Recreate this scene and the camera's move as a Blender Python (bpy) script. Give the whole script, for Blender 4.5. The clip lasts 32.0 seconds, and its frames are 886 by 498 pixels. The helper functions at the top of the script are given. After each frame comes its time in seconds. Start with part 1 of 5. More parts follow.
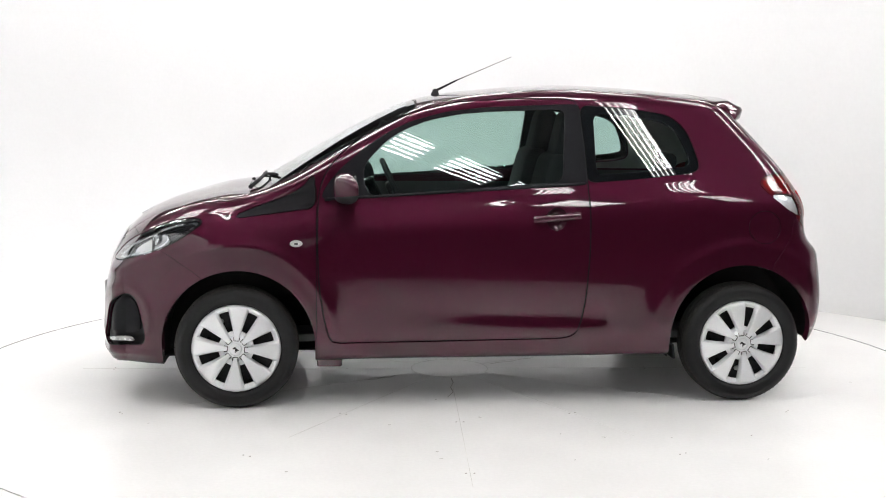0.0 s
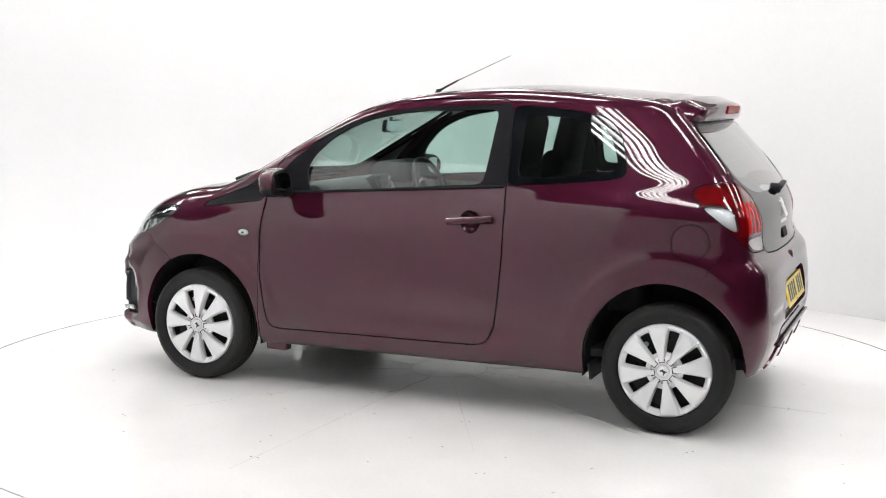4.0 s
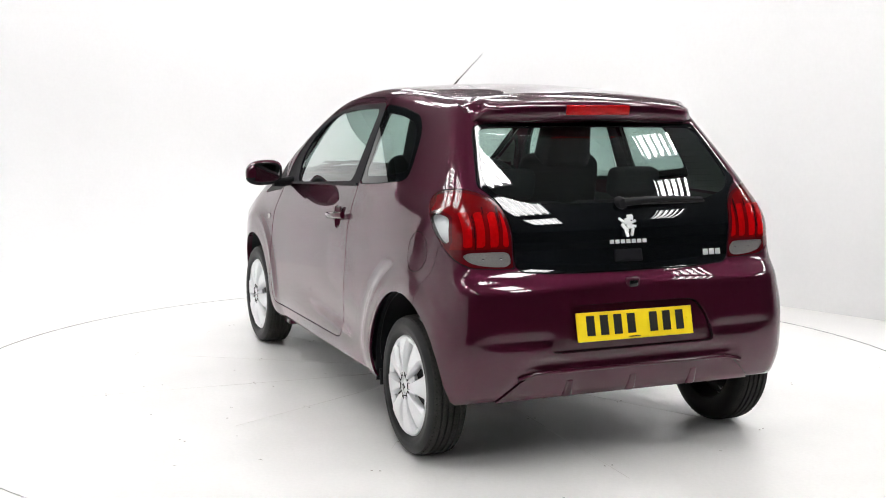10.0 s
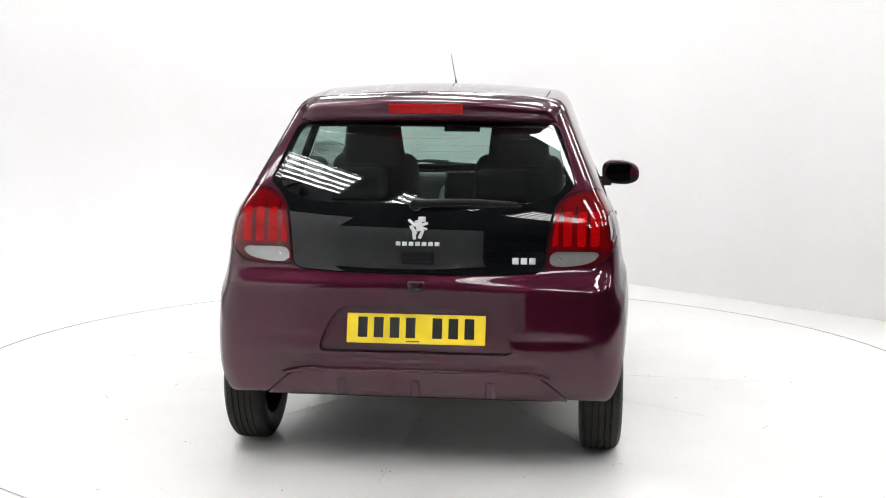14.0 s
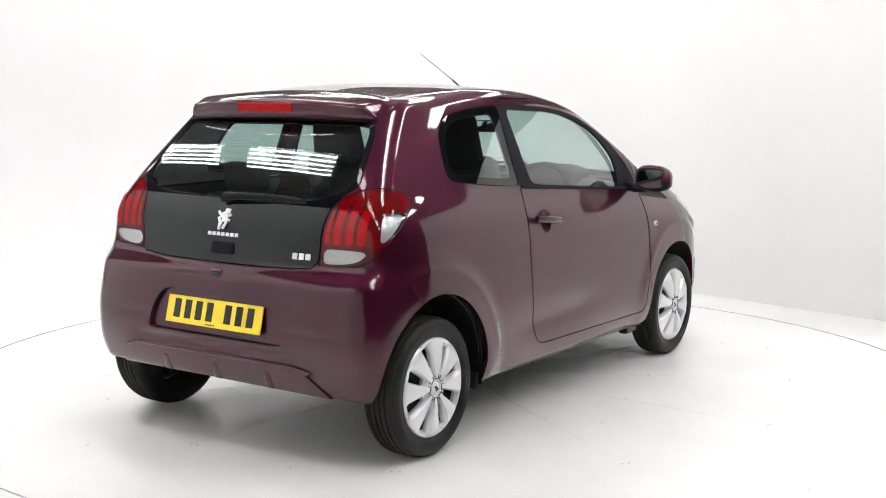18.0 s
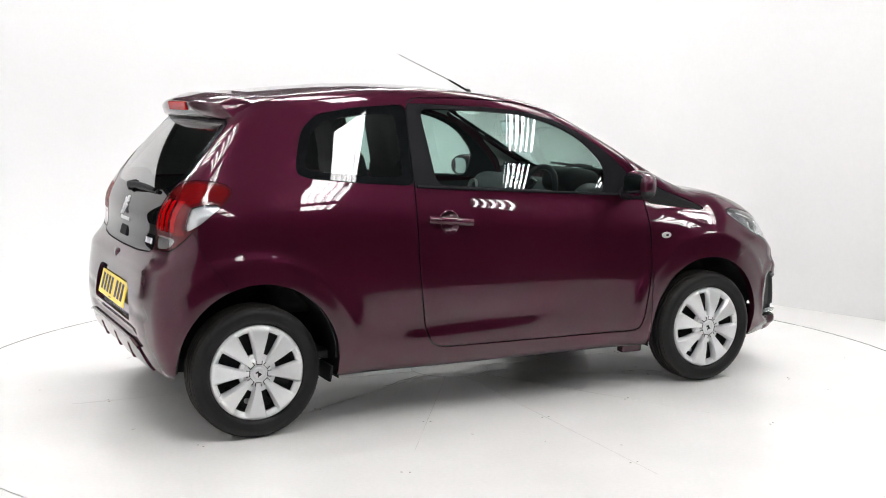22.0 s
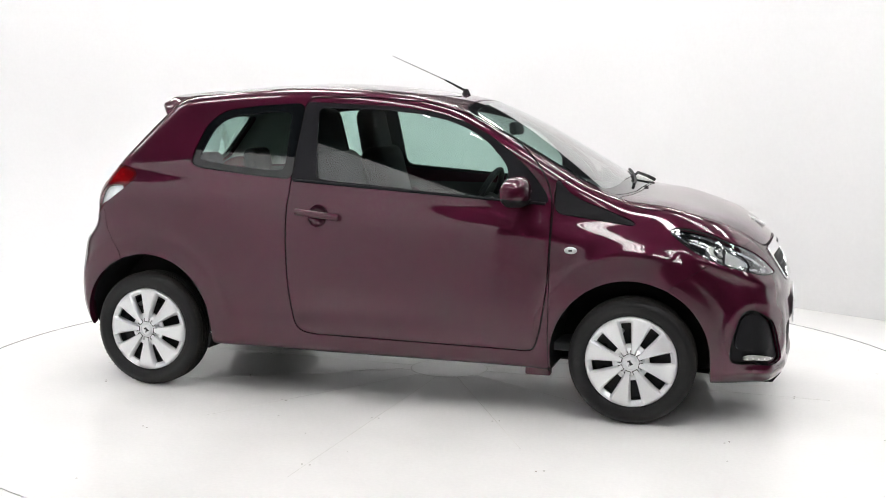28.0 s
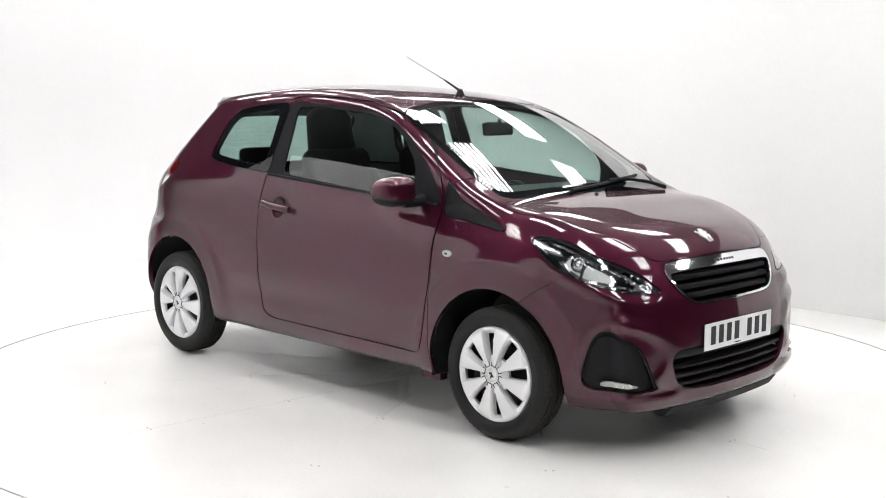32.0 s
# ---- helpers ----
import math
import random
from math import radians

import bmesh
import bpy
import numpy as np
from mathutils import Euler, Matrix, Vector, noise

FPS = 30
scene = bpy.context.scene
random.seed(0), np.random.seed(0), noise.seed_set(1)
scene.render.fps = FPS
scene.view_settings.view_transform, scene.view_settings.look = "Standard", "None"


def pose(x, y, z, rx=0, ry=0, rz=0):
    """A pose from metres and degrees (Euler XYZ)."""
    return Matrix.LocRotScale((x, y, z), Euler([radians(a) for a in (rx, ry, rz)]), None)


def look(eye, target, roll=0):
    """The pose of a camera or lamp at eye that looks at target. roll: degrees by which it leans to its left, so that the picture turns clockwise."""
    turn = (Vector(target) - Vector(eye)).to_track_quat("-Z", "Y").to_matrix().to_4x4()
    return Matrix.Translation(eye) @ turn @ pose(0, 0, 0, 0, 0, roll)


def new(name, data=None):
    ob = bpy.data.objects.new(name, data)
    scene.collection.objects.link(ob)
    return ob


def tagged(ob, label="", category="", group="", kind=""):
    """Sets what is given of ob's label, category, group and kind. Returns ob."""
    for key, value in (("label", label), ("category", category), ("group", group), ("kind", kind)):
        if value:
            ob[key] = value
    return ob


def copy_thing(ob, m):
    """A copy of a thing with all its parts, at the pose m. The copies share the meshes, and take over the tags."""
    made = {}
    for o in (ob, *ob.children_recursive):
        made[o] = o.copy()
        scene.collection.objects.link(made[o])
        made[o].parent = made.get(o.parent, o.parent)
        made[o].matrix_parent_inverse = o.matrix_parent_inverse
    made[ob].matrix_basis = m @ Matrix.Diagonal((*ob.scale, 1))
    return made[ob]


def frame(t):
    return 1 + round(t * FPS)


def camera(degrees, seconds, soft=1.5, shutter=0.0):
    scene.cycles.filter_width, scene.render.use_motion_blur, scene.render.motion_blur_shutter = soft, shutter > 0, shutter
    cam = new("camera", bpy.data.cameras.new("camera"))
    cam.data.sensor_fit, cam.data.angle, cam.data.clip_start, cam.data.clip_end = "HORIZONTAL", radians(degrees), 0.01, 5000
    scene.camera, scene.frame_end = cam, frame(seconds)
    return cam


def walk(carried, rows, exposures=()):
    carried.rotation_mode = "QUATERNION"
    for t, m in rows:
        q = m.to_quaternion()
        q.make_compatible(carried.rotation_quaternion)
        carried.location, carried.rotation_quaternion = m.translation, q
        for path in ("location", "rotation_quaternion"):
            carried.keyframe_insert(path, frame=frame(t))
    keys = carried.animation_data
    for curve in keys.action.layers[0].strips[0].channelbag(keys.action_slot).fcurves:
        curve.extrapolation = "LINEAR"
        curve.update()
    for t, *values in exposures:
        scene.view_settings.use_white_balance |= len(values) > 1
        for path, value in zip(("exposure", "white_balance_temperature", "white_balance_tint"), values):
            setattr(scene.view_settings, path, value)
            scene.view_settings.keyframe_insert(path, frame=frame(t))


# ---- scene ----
# ---- camera: on a tripod at the edge of the turntable ----
CAM_EYE = Vector((0.0, -6.0116, 1.4066))
CAM_YAW, CAM_PITCH, CAM_ROLL = radians(0.3587), radians(-7.3672), 0.456
way = Vector((-math.sin(CAM_YAW) * math.cos(CAM_PITCH), math.cos(CAM_YAW) * math.cos(CAM_PITCH), math.sin(CAM_PITCH)))
cam = camera(41.463, 32.0, soft=1.0)
STILL = look(CAM_EYE, CAM_EYE + way, CAM_ROLL)
walk(cam, [(0.0, STILL), (32.0, STILL)])

# ---- light: a white booth under bare fluorescent tubes ----
world = bpy.data.worlds.new("world")
world.use_nodes = True
world.node_tree.nodes["Background"].inputs[0].default_value = (0.9, 0.95, 1.0, 1)
world.node_tree.nodes["Background"].inputs[1].default_value = 0.02
scene.world = world
scene.view_settings.exposure = 0.0


# ---- materials ----
def material(name, color, rough=0.5, metal=0.0, coat=0.0, spec=0.5, trans=0.0, ior=1.45,
             grain=0.0, grain_size=200.0, stain=0.0, stain_size=3.0, bump=0.0, glow=0.0, random_tint=0.0):
    """Principled material with grain and stains at two scales, in object space (metres)."""
    m = bpy.data.materials.new(name)
    m.use_nodes = True
    nt = m.node_tree
    p = nt.nodes["Principled BSDF"]
    p.inputs["Base Color"].default_value = (*color, 1)
    p.inputs["Roughness"].default_value = rough
    p.inputs["Metallic"].default_value = metal
    p.inputs["Coat Weight"].default_value = coat
    p.inputs["Coat Roughness"].default_value = 0.02
    p.inputs["Specular IOR Level"].default_value = spec
    p.inputs["Transmission Weight"].default_value = trans
    p.inputs["IOR"].default_value = ior
    if glow:
        p.inputs["Emission Color"].default_value = (*color, 1)
        p.inputs["Emission Strength"].default_value = glow
    link = nt.links.new
    coord = nt.nodes.new("ShaderNodeTexCoord")

    def noise_tex(size, detail):
        n = nt.nodes.new("ShaderNodeTexNoise")
        n.inputs["Scale"].default_value, n.inputs["Detail"].default_value = size, detail
        link(coord.outputs["Object"], n.inputs["Vector"])
        return n

    last = None
    for amount, size, detail in ((grain, grain_size, 2), (stain, stain_size, 5)):
        if amount:
            n = noise_tex(size, detail)
            r = nt.nodes.new("ShaderNodeMapRange")
            r.inputs["From Min"].default_value, r.inputs["From Max"].default_value = 0.3, 0.7
            r.inputs["To Min"].default_value, r.inputs["To Max"].default_value = 1 - amount, 1 + amount
            link(n.outputs["Fac"], r.inputs["Value"])
            mix = nt.nodes.new("ShaderNodeMix")
            mix.data_type, mix.blend_type = "RGBA", "MULTIPLY"
            mix.inputs["Factor"].default_value = 1
            if last is None:
                mix.inputs["A"].default_value = (*color, 1)
            else:
                link(last, mix.inputs["A"])
            link(r.outputs["Result"], mix.inputs["B"])
            last = mix.outputs["Result"]
    if last is not None:
        link(last, p.inputs["Base Color"])
    if stain:
        n = noise_tex(stain_size * 2.3, 6)
        r = nt.nodes.new("ShaderNodeMapRange")
        r.inputs["To Min"].default_value, r.inputs["To Max"].default_value = max(rough - 0.12 * min(1, stain * 4), 0), rough + 0.12 * min(1, stain * 4)
        link(n.outputs["Fac"], r.inputs["Value"])
        link(r.outputs["Result"], p.inputs["Roughness"])
    if bump:
        n = noise_tex(grain_size, 3)
        b = nt.nodes.new("ShaderNodeBump")
        b.inputs["Strength"].default_value, b.inputs["Distance"].default_value = 0.5, bump
        link(n.outputs["Fac"], b.inputs["Height"])
        link(b.outputs["Normal"], p.inputs["Normal"])
    return m


def glass(name, color, ior=1.45, through=0.9, gloss=0.0):
    """Thin pane: tinted see-through with a mirror-like reflection that grows at a grazing angle."""
    m = bpy.data.materials.new(name)
    m.use_nodes = True
    nt = m.node_tree
    nt.nodes.remove(nt.nodes["Principled BSDF"])
    out = nt.nodes["Material Output"]
    t = nt.nodes.new("ShaderNodeBsdfTransparent")
    t.inputs[0].default_value = (*color, 1)
    g = nt.nodes.new("ShaderNodeBsdfGlossy")
    g.inputs["Color"].default_value, g.inputs["Roughness"].default_value = (1, 1, 1, 1), gloss
    lw = nt.nodes.new("ShaderNodeLayerWeight")
    lw.inputs["Blend"].default_value = 0.5
    f0 = ((ior - 1) / (ior + 1)) ** 2 * 2.3
    power = nt.nodes.new("ShaderNodeMath")
    power.operation = "POWER"
    power.inputs[1].default_value = 3.2
    nt.links.new(lw.outputs["Facing"], power.inputs[0])
    gain = nt.nodes.new("ShaderNodeMath")
    gain.operation = "MULTIPLY_ADD"
    gain.inputs[1].default_value, gain.inputs[2].default_value = 1 - f0, f0
    nt.links.new(power.outputs[0], gain.inputs[0])
    mix = nt.nodes.new("ShaderNodeMixShader")
    nt.links.new(gain.outputs[0], mix.inputs[0])
    nt.links.new(t.outputs[0], mix.inputs[1])
    nt.links.new(g.outputs[0], mix.inputs[2])
    nt.links.new(mix.outputs[0], out.inputs[0])
    return m


def car_paint():
    m = material("aubergine_paint", (0.050, 0.0058, 0.0175), rough=0.36, metal=0.55, coat=1.0, spec=0.0, grain=0.16, grain_size=900, stain=0.03, stain_size=2)
    m.node_tree.nodes["Principled BSDF"].inputs["Coat IOR"].default_value = 1.53
    return m


PAINT = car_paint()
BLACK = material("satin_black_trim", (0.010, 0.010, 0.012), rough=0.5, spec=0.08, grain=0.1, grain_size=400, bump=0.0003)
PLASTIC = material("grained_black_plastic", (0.011, 0.011, 0.0125), rough=0.52, spec=0.14, grain=0.15, grain_size=600, stain=0.05, bump=0.0004)
GLOSS = material("gloss_black", (0.004, 0.005, 0.006), rough=0.02, spec=0.5)
DARK = material("dark_void", (0.004, 0.004, 0.004), rough=0.9)
RUBBER = material("tyre_rubber", (0.0075, 0.0075, 0.008), rough=0.46, spec=0.3, grain=0.2, grain_size=300, stain=0.12, stain_size=8, bump=0.0004)
TREAD = material("dusty_tyre_tread", (0.026, 0.025, 0.0235), rough=0.75, spec=0.15, grain=0.25, grain_size=220, stain=0.15, stain_size=12, bump=0.0006)
SILVER = material("silver_wheel_paint", (0.76, 0.77, 0.78), rough=0.30, metal=0.35, coat=0.4, grain=0.05, grain_size=700)
MIRROR = material("mirror_silvering", (0.55, 0.57, 0.57), rough=0.02, metal=1.0)
CHROME = material("chrome", (0.82, 0.83, 0.85), rough=0.07, metal=1.0)
STEEL = material("black_steel", (0.03, 0.03, 0.032), rough=0.5, metal=0.4, grain=0.2, grain_size=80, stain=0.1, stain_size=12)
GLASS = glass("tinted_window_glass", (0.62, 0.76, 0.72))
SCREEN = glass("windscreen_glass", (0.74, 0.86, 0.82))
HATCHGLASS = glass("dark_hatch_glass", (0.50, 0.62, 0.58), ior=1.5)
LENS = glass("clear_lens", (0.93, 0.95, 0.96))
REDLENS = material("red_lamp_lens", (0.13, 0.0008, 0.0018), rough=0.12, coat=1.0, spec=0.05)
REDPAD = material("bright_red_pad", (0.34, 0.0012, 0.0022), rough=0.25, coat=0.5, spec=0.0, stain=0.12, stain_size=60)
DARKRED = material("deep_red_lamp", (0.035, 0.001, 0.002), rough=0.1, spec=0.5)
FROST = material("frosted_clear_lens", (0.40, 0.40, 0.39), rough=0.15, coat=1.0, grain=0.03, grain_size=120)
REVERSE = material("ribbed_reverse_lens", (0.46, 0.45, 0.44), rough=0.16, metal=0.4, spec=0.5, grain=0.05, grain_size=90)
SMOKE = material("smoked_lamp_rim", (0.075, 0.003, 0.006), rough=0.1, spec=0.5)
YELLOW = material("yellow_plate", (0.85, 0.62, 0.012), rough=0.35, coat=0.5, stain=0.04, stain_size=14)
WHITEPLATE = material("white_plate", (0.78, 0.79, 0.80), rough=0.35, coat=0.5, stain=0.03, stain_size=14)
INK = material("black_ink", (0.01, 0.01, 0.01), rough=0.5)
FABRIC = material("charcoal_seat_fabric", (0.014, 0.014, 0.016), rough=0.95, grain=0.3, grain_size=500, bump=0.0008)
DASH = material("grey_dashboard_plastic", (0.045, 0.047, 0.05), rough=0.6, grain=0.12, grain_size=500, bump=0.0004)
TRIM = material("light_grey_headliner", (0.30, 0.30, 0.28), rough=0.9, grain=0.08, grain_size=400)
FLOORW = material("white_floor_paint", (0.85, 0.845, 0.83), rough=0.34, grain=0.02, grain_size=60, stain=0.035, stain_size=1.3, coat=0.15)
TABLEW = material("white_turntable_paint", (0.85, 0.845, 0.83), rough=0.30, grain=0.02, grain_size=60, stain=0.045, stain_size=1.7, coat=0.2)
WALLW = material("white_wall_paint", (0.74, 0.74, 0.745), rough=0.75, grain=0.01, grain_size=40, stain=0.02, stain_size=0.6)
SHEDW = material("dark_shed_cladding", (0.026, 0.020, 0.017), rough=0.7, grain=0.1, grain_size=20, stain=0.2, stain_size=0.8)
CEIL = material("dark_ceiling_sheet", (0.10, 0.10, 0.105), rough=0.8, stain=0.1, stain_size=0.7)
SEAMG = material("grey_joint_filler", (0.66, 0.65, 0.62), rough=0.6, stain=0.3, stain_size=2.2)
MARK = material("floor_scuff", (0.42, 0.40, 0.37), rough=0.8, stain=0.2, stain_size=30)
TUBE = material("lit_fluorescent_tube", (1.0, 0.985, 0.975), glow=24.6)
CONCRETE = material("grey_shed_concrete", (0.07, 0.067, 0.063), rough=0.75, grain=0.1, grain_size=60, stain=0.2, stain_size=0.7)
REFLECT = material("lamp_reflector", (0.74, 0.75, 0.76), rough=0.16, metal=0.85, stain=0.04, stain_size=40)
LAMPGREY = material("lamp_bezel_grey", (0.030, 0.030, 0.032), rough=0.25, metal=0.0)
CHAMBER = material("pale_lamp_chamber", (0.62, 0.62, 0.61), rough=0.3, metal=0.25, stain=0.03, stain_size=40)
TROUGH = material("bright_lamp_reflector", (0.84, 0.85, 0.86), rough=0.12, metal=1.0)
LAMPWHITE = material("grey_enamel", (0.18, 0.18, 0.19), rough=0.4)


# ---- mesh helpers ----
def part(name, bm, mat, parent, label=""):
    """Links a bmesh as one mesh object under a thing or a part."""
    me = bpy.data.meshes.new(name)
    bm.to_mesh(me)
    bm.free()
    return link_mesh(name, me, mat, parent, label)


def link_mesh(name, me, mat, parent, label=""):
    for mm in (mat if isinstance(mat, (list, tuple)) else [mat]):
        me.materials.append(mm)
    ob = new(name, me)
    if parent is not None:
        ob.parent = parent
    if label:
        ob["label"] = label
    return ob


def smooth(me, angle=40):
    me.shade_smooth()
    me.set_sharp_from_angle(angle=radians(angle))


def box(bm, size, at=(0, 0, 0), rot=None, bevel=0.0, seg=2):
    m = Matrix.Translation(at) @ (rot.to_4x4() if rot is not None else Matrix.Identity(4)) @ Matrix.Diagonal((*size, 1))
    vs = bmesh.ops.create_cube(bm, size=1, matrix=m)["verts"]
    if bevel:
        es = list({e for v in vs for e in v.link_edges})
        bmesh.ops.bevel(bm, geom=es, offset=bevel, segments=seg, affect="EDGES", profile=0.5)


def lathe(profile, steps=48, axis="y"):
    """A bmesh turned round an axis from (radius, along) pairs."""
    bm = bmesh.new()
    rings = []
    for r, h in profile:
        ring = []
        for k in range(steps):
            a = 2 * math.pi * k / steps
            c, s = r * math.cos(a), r * math.sin(a)
            ring.append(bm.verts.new({"y": (c, h, s), "z": (c, s, h), "x": (h, c, s)}[axis]))
        rings.append(ring)
    for a, b in zip(rings, rings[1:]):
        for k in range(steps):
            j = (k + 1) % steps
            bm.faces.new((a[k], a[j], b[j], b[k]))
    bmesh.ops.recalc_face_normals(bm, faces=bm.faces)
    return bm


def tube(points, radius, steps=10, taper=None):
    """A round bar along points."""
    bm = bmesh.new()
    pts = [Vector(p) for p in points]
    rings = []
    for i, p in enumerate(pts):
        d = (pts[min(i + 1, len(pts) - 1)] - pts[max(i - 1, 0)]).normalized()
        up = Vector((0, 0, 1)) if abs(d.z) < 0.9 else Vector((1, 0, 0))
        u = d.cross(up).normalized()
        w = u.cross(d)
        r = radius if taper is None else radius + (taper - radius) * i / (len(pts) - 1)
        rings.append([bm.verts.new(p + r * (math.cos(2 * math.pi * k / steps) * u + math.sin(2 * math.pi * k / steps) * w)) for k in range(steps)])
    for a, b in zip(rings, rings[1:]):
        for k in range(steps):
            j = (k + 1) % steps
            bm.faces.new((a[k], a[j], b[j], b[k]))
    bm.faces.new(rings[0])
    bm.faces.new(rings[-1])
    bmesh.ops.recalc_face_normals(bm, faces=bm.faces)
    return bm


# ---- the shape of the car's body: x ahead, y to its left, z up, from the ground between the axles ----
def curve(*pairs, soft=0.0):
    """A smooth curve through (at, value) pairs, flat beyond its ends; soft evens out its bends."""
    xs, ys = np.array(sorted(pairs), float).T
    h = np.diff(xs)
    s = np.diff(ys) / h
    m = np.empty(len(xs))
    m[0], m[-1] = s[0], s[-1]
    m[1:-1] = (s[:-1] * h[1:] + s[1:] * h[:-1]) / (h[1:] + h[:-1])

    def at(x):
        x = np.clip(x, xs[0], xs[-1])
        i = np.clip(np.searchsorted(xs, x) - 1, 0, len(xs) - 2)
        t = (x - xs[i]) / h[i]
        return ((2 * t**3 - 3 * t**2 + 1) * ys[i] + (t**3 - 2 * t**2 + t) * h[i] * m[i]
                + (3 * t**2 - 2 * t**3) * ys[i + 1] + (t**3 - t**2) * h[i] * m[i + 1])
    if not soft:
        return at
    fine = np.arange(xs[0] - 4 * soft, xs[-1] + 4 * soft, 0.001)
    inner = np.clip(fine, xs[0], xs[-1])
    vals = at(inner) + np.where(fine < xs[0], (fine - xs[0]) * m[0], 0) + np.where(fine > xs[-1], (fine - xs[-1]) * m[-1], 0)
    k = np.exp(-0.5 * (np.arange(-3 * soft, 3 * soft + 1e-9, 0.001) / soft) ** 2)
    k /= k.sum()
    half = len(k) // 2
    vals = np.convolve(vals, k, "valid")
    fine = fine[half:half + len(vals)]
    return lambda x: np.interp(np.clip(x, xs[0], xs[-1]), fine, vals)


def smax(a, b, k):
    h = np.maximum(k - np.abs(a - b), 0) / k
    return np.maximum(a, b) + h * h * k / 4


def step(x, a, b):
    t = np.clip((x - a) / (b - a), 0, 1)
    return t * t * (3 - 2 * t)


AXLE, WHEEL_R, WHEEL_Z = 1.17, 0.278, 0.278
side_z = curve((0.1, 0.7143), (0.2, 0.7439), (0.26, 0.7696), (0.33, 0.7890), (0.42, 0.7920), (0.55, 0.7915), (0.68, 0.7865), (0.76, 0.7800), (0.80, 0.7745), (0.835, 0.7668), (0.865, 0.7570), (0.89, 0.7472), (0.915, 0.7360), (0.94, 0.7238), (0.96, 0.7160), (0.985, 0.7075), (1.02, 0.6940), (1.1, 0.6625), (1.2, 0.6235), (1.3, 0.5835), (1.4, 0.5420), (1.5, 0.4930), soft=0.020)
top_x = curve((2, 0.5571), (1.85, 0.6979), (1.77, 0.7696), (1.72, 0.8048), (1.65, 0.8468), (1.57, 0.8831), (1.42, 0.9270), (1.27, 0.9636), (1.19, 0.9757), (1.1, 0.9940), (1.005, 1.0470), (0.858, 1.1410), (0.711, 1.2231), (0.565, 1.2982), (0.45, 1.3516), (0.34, 1.3946), (0.188, 1.4278), (-0.013, 1.4515), (-0.3, 1.4716), (-0.444, 1.4743), (-0.73, 1.4612), (-1.016, 1.4365), (-1.187, 1.4220), (-1.3, 1.4077), (-1.5, 1.3702), soft=0.035)
crown_x = curve((1.8, 0.15), (1.3, 0.030), (1.1, 0.070), (0.9, 0.165), (0.6, 0.17), (0.35, 0.135), (0.1, 0.10), (-0.6, 0.11), (-1.3, 0.125))
front_z = curve((0.1, 1.7942), (0.2, 1.8299), (0.3, 1.8439), (0.4, 1.8429), (0.5, 1.8330), (0.6, 1.8183), (0.7, 1.7865), (0.8, 1.7379), (0.95, 1.6224), (1.5, 1.0256), soft=0.03)
rear_z = curve((0.1, -1.4983), (0.22, -1.5265), (0.3, -1.5637), (0.38, -1.5904), (0.46, -1.5989), (0.56, -1.5950), (0.65, -1.5830), (0.715, -1.5688), (0.745, -1.5471), (0.8, -1.5319), (0.925, -1.5208), (1.0, -1.4840), (1.07, -1.4370), (1.2, -1.3240), (1.29, -1.2400), (1.38, -1.1520), (1.5, -1.032), soft=0.014)
floor_x = curve((1.9, 0.185), (1.5, 0.190), (1.2, 0.205), (0.8, 0.212), (-0.8, 0.225), (-1.3, 0.24), (-1.5, 0.262), (-1.65, 0.31))


SHAPE = dict(cabin_rear=0.0450, cabin_front=-0.0864, nose_in=0.0162, hip_in=0.0200, nose_low=0.0892, tail_in=0.0586, nose_round=0.1900, nose_power=3.3559, lamp_sweep=0.0385, tail_round=0.0703, tail_power=5.4871, tail_bow=-0.0097, hatch_round=0.0440, hatch_power=1.9000)


def nose_relief(x, z):
    """A ledge under the headlamps and a raised flange round the side intakes."""
    lamp_foot = 0.652 + 0.38 * (1.755 - x)
    ledge = 0.012 * np.exp(-((z - lamp_foot + 0.038) / 0.026) ** 2) * step(x, 1.36, 1.50) * (1 - step(x, 1.75, 1.80))
    r = np.hypot((x - 1.69) / 0.115, (z - 0.40) / 0.135)
    return ledge + 0.007 * np.exp(-((r - 1.12) / 0.16) ** 2) * step(x, 1.5, 1.56)


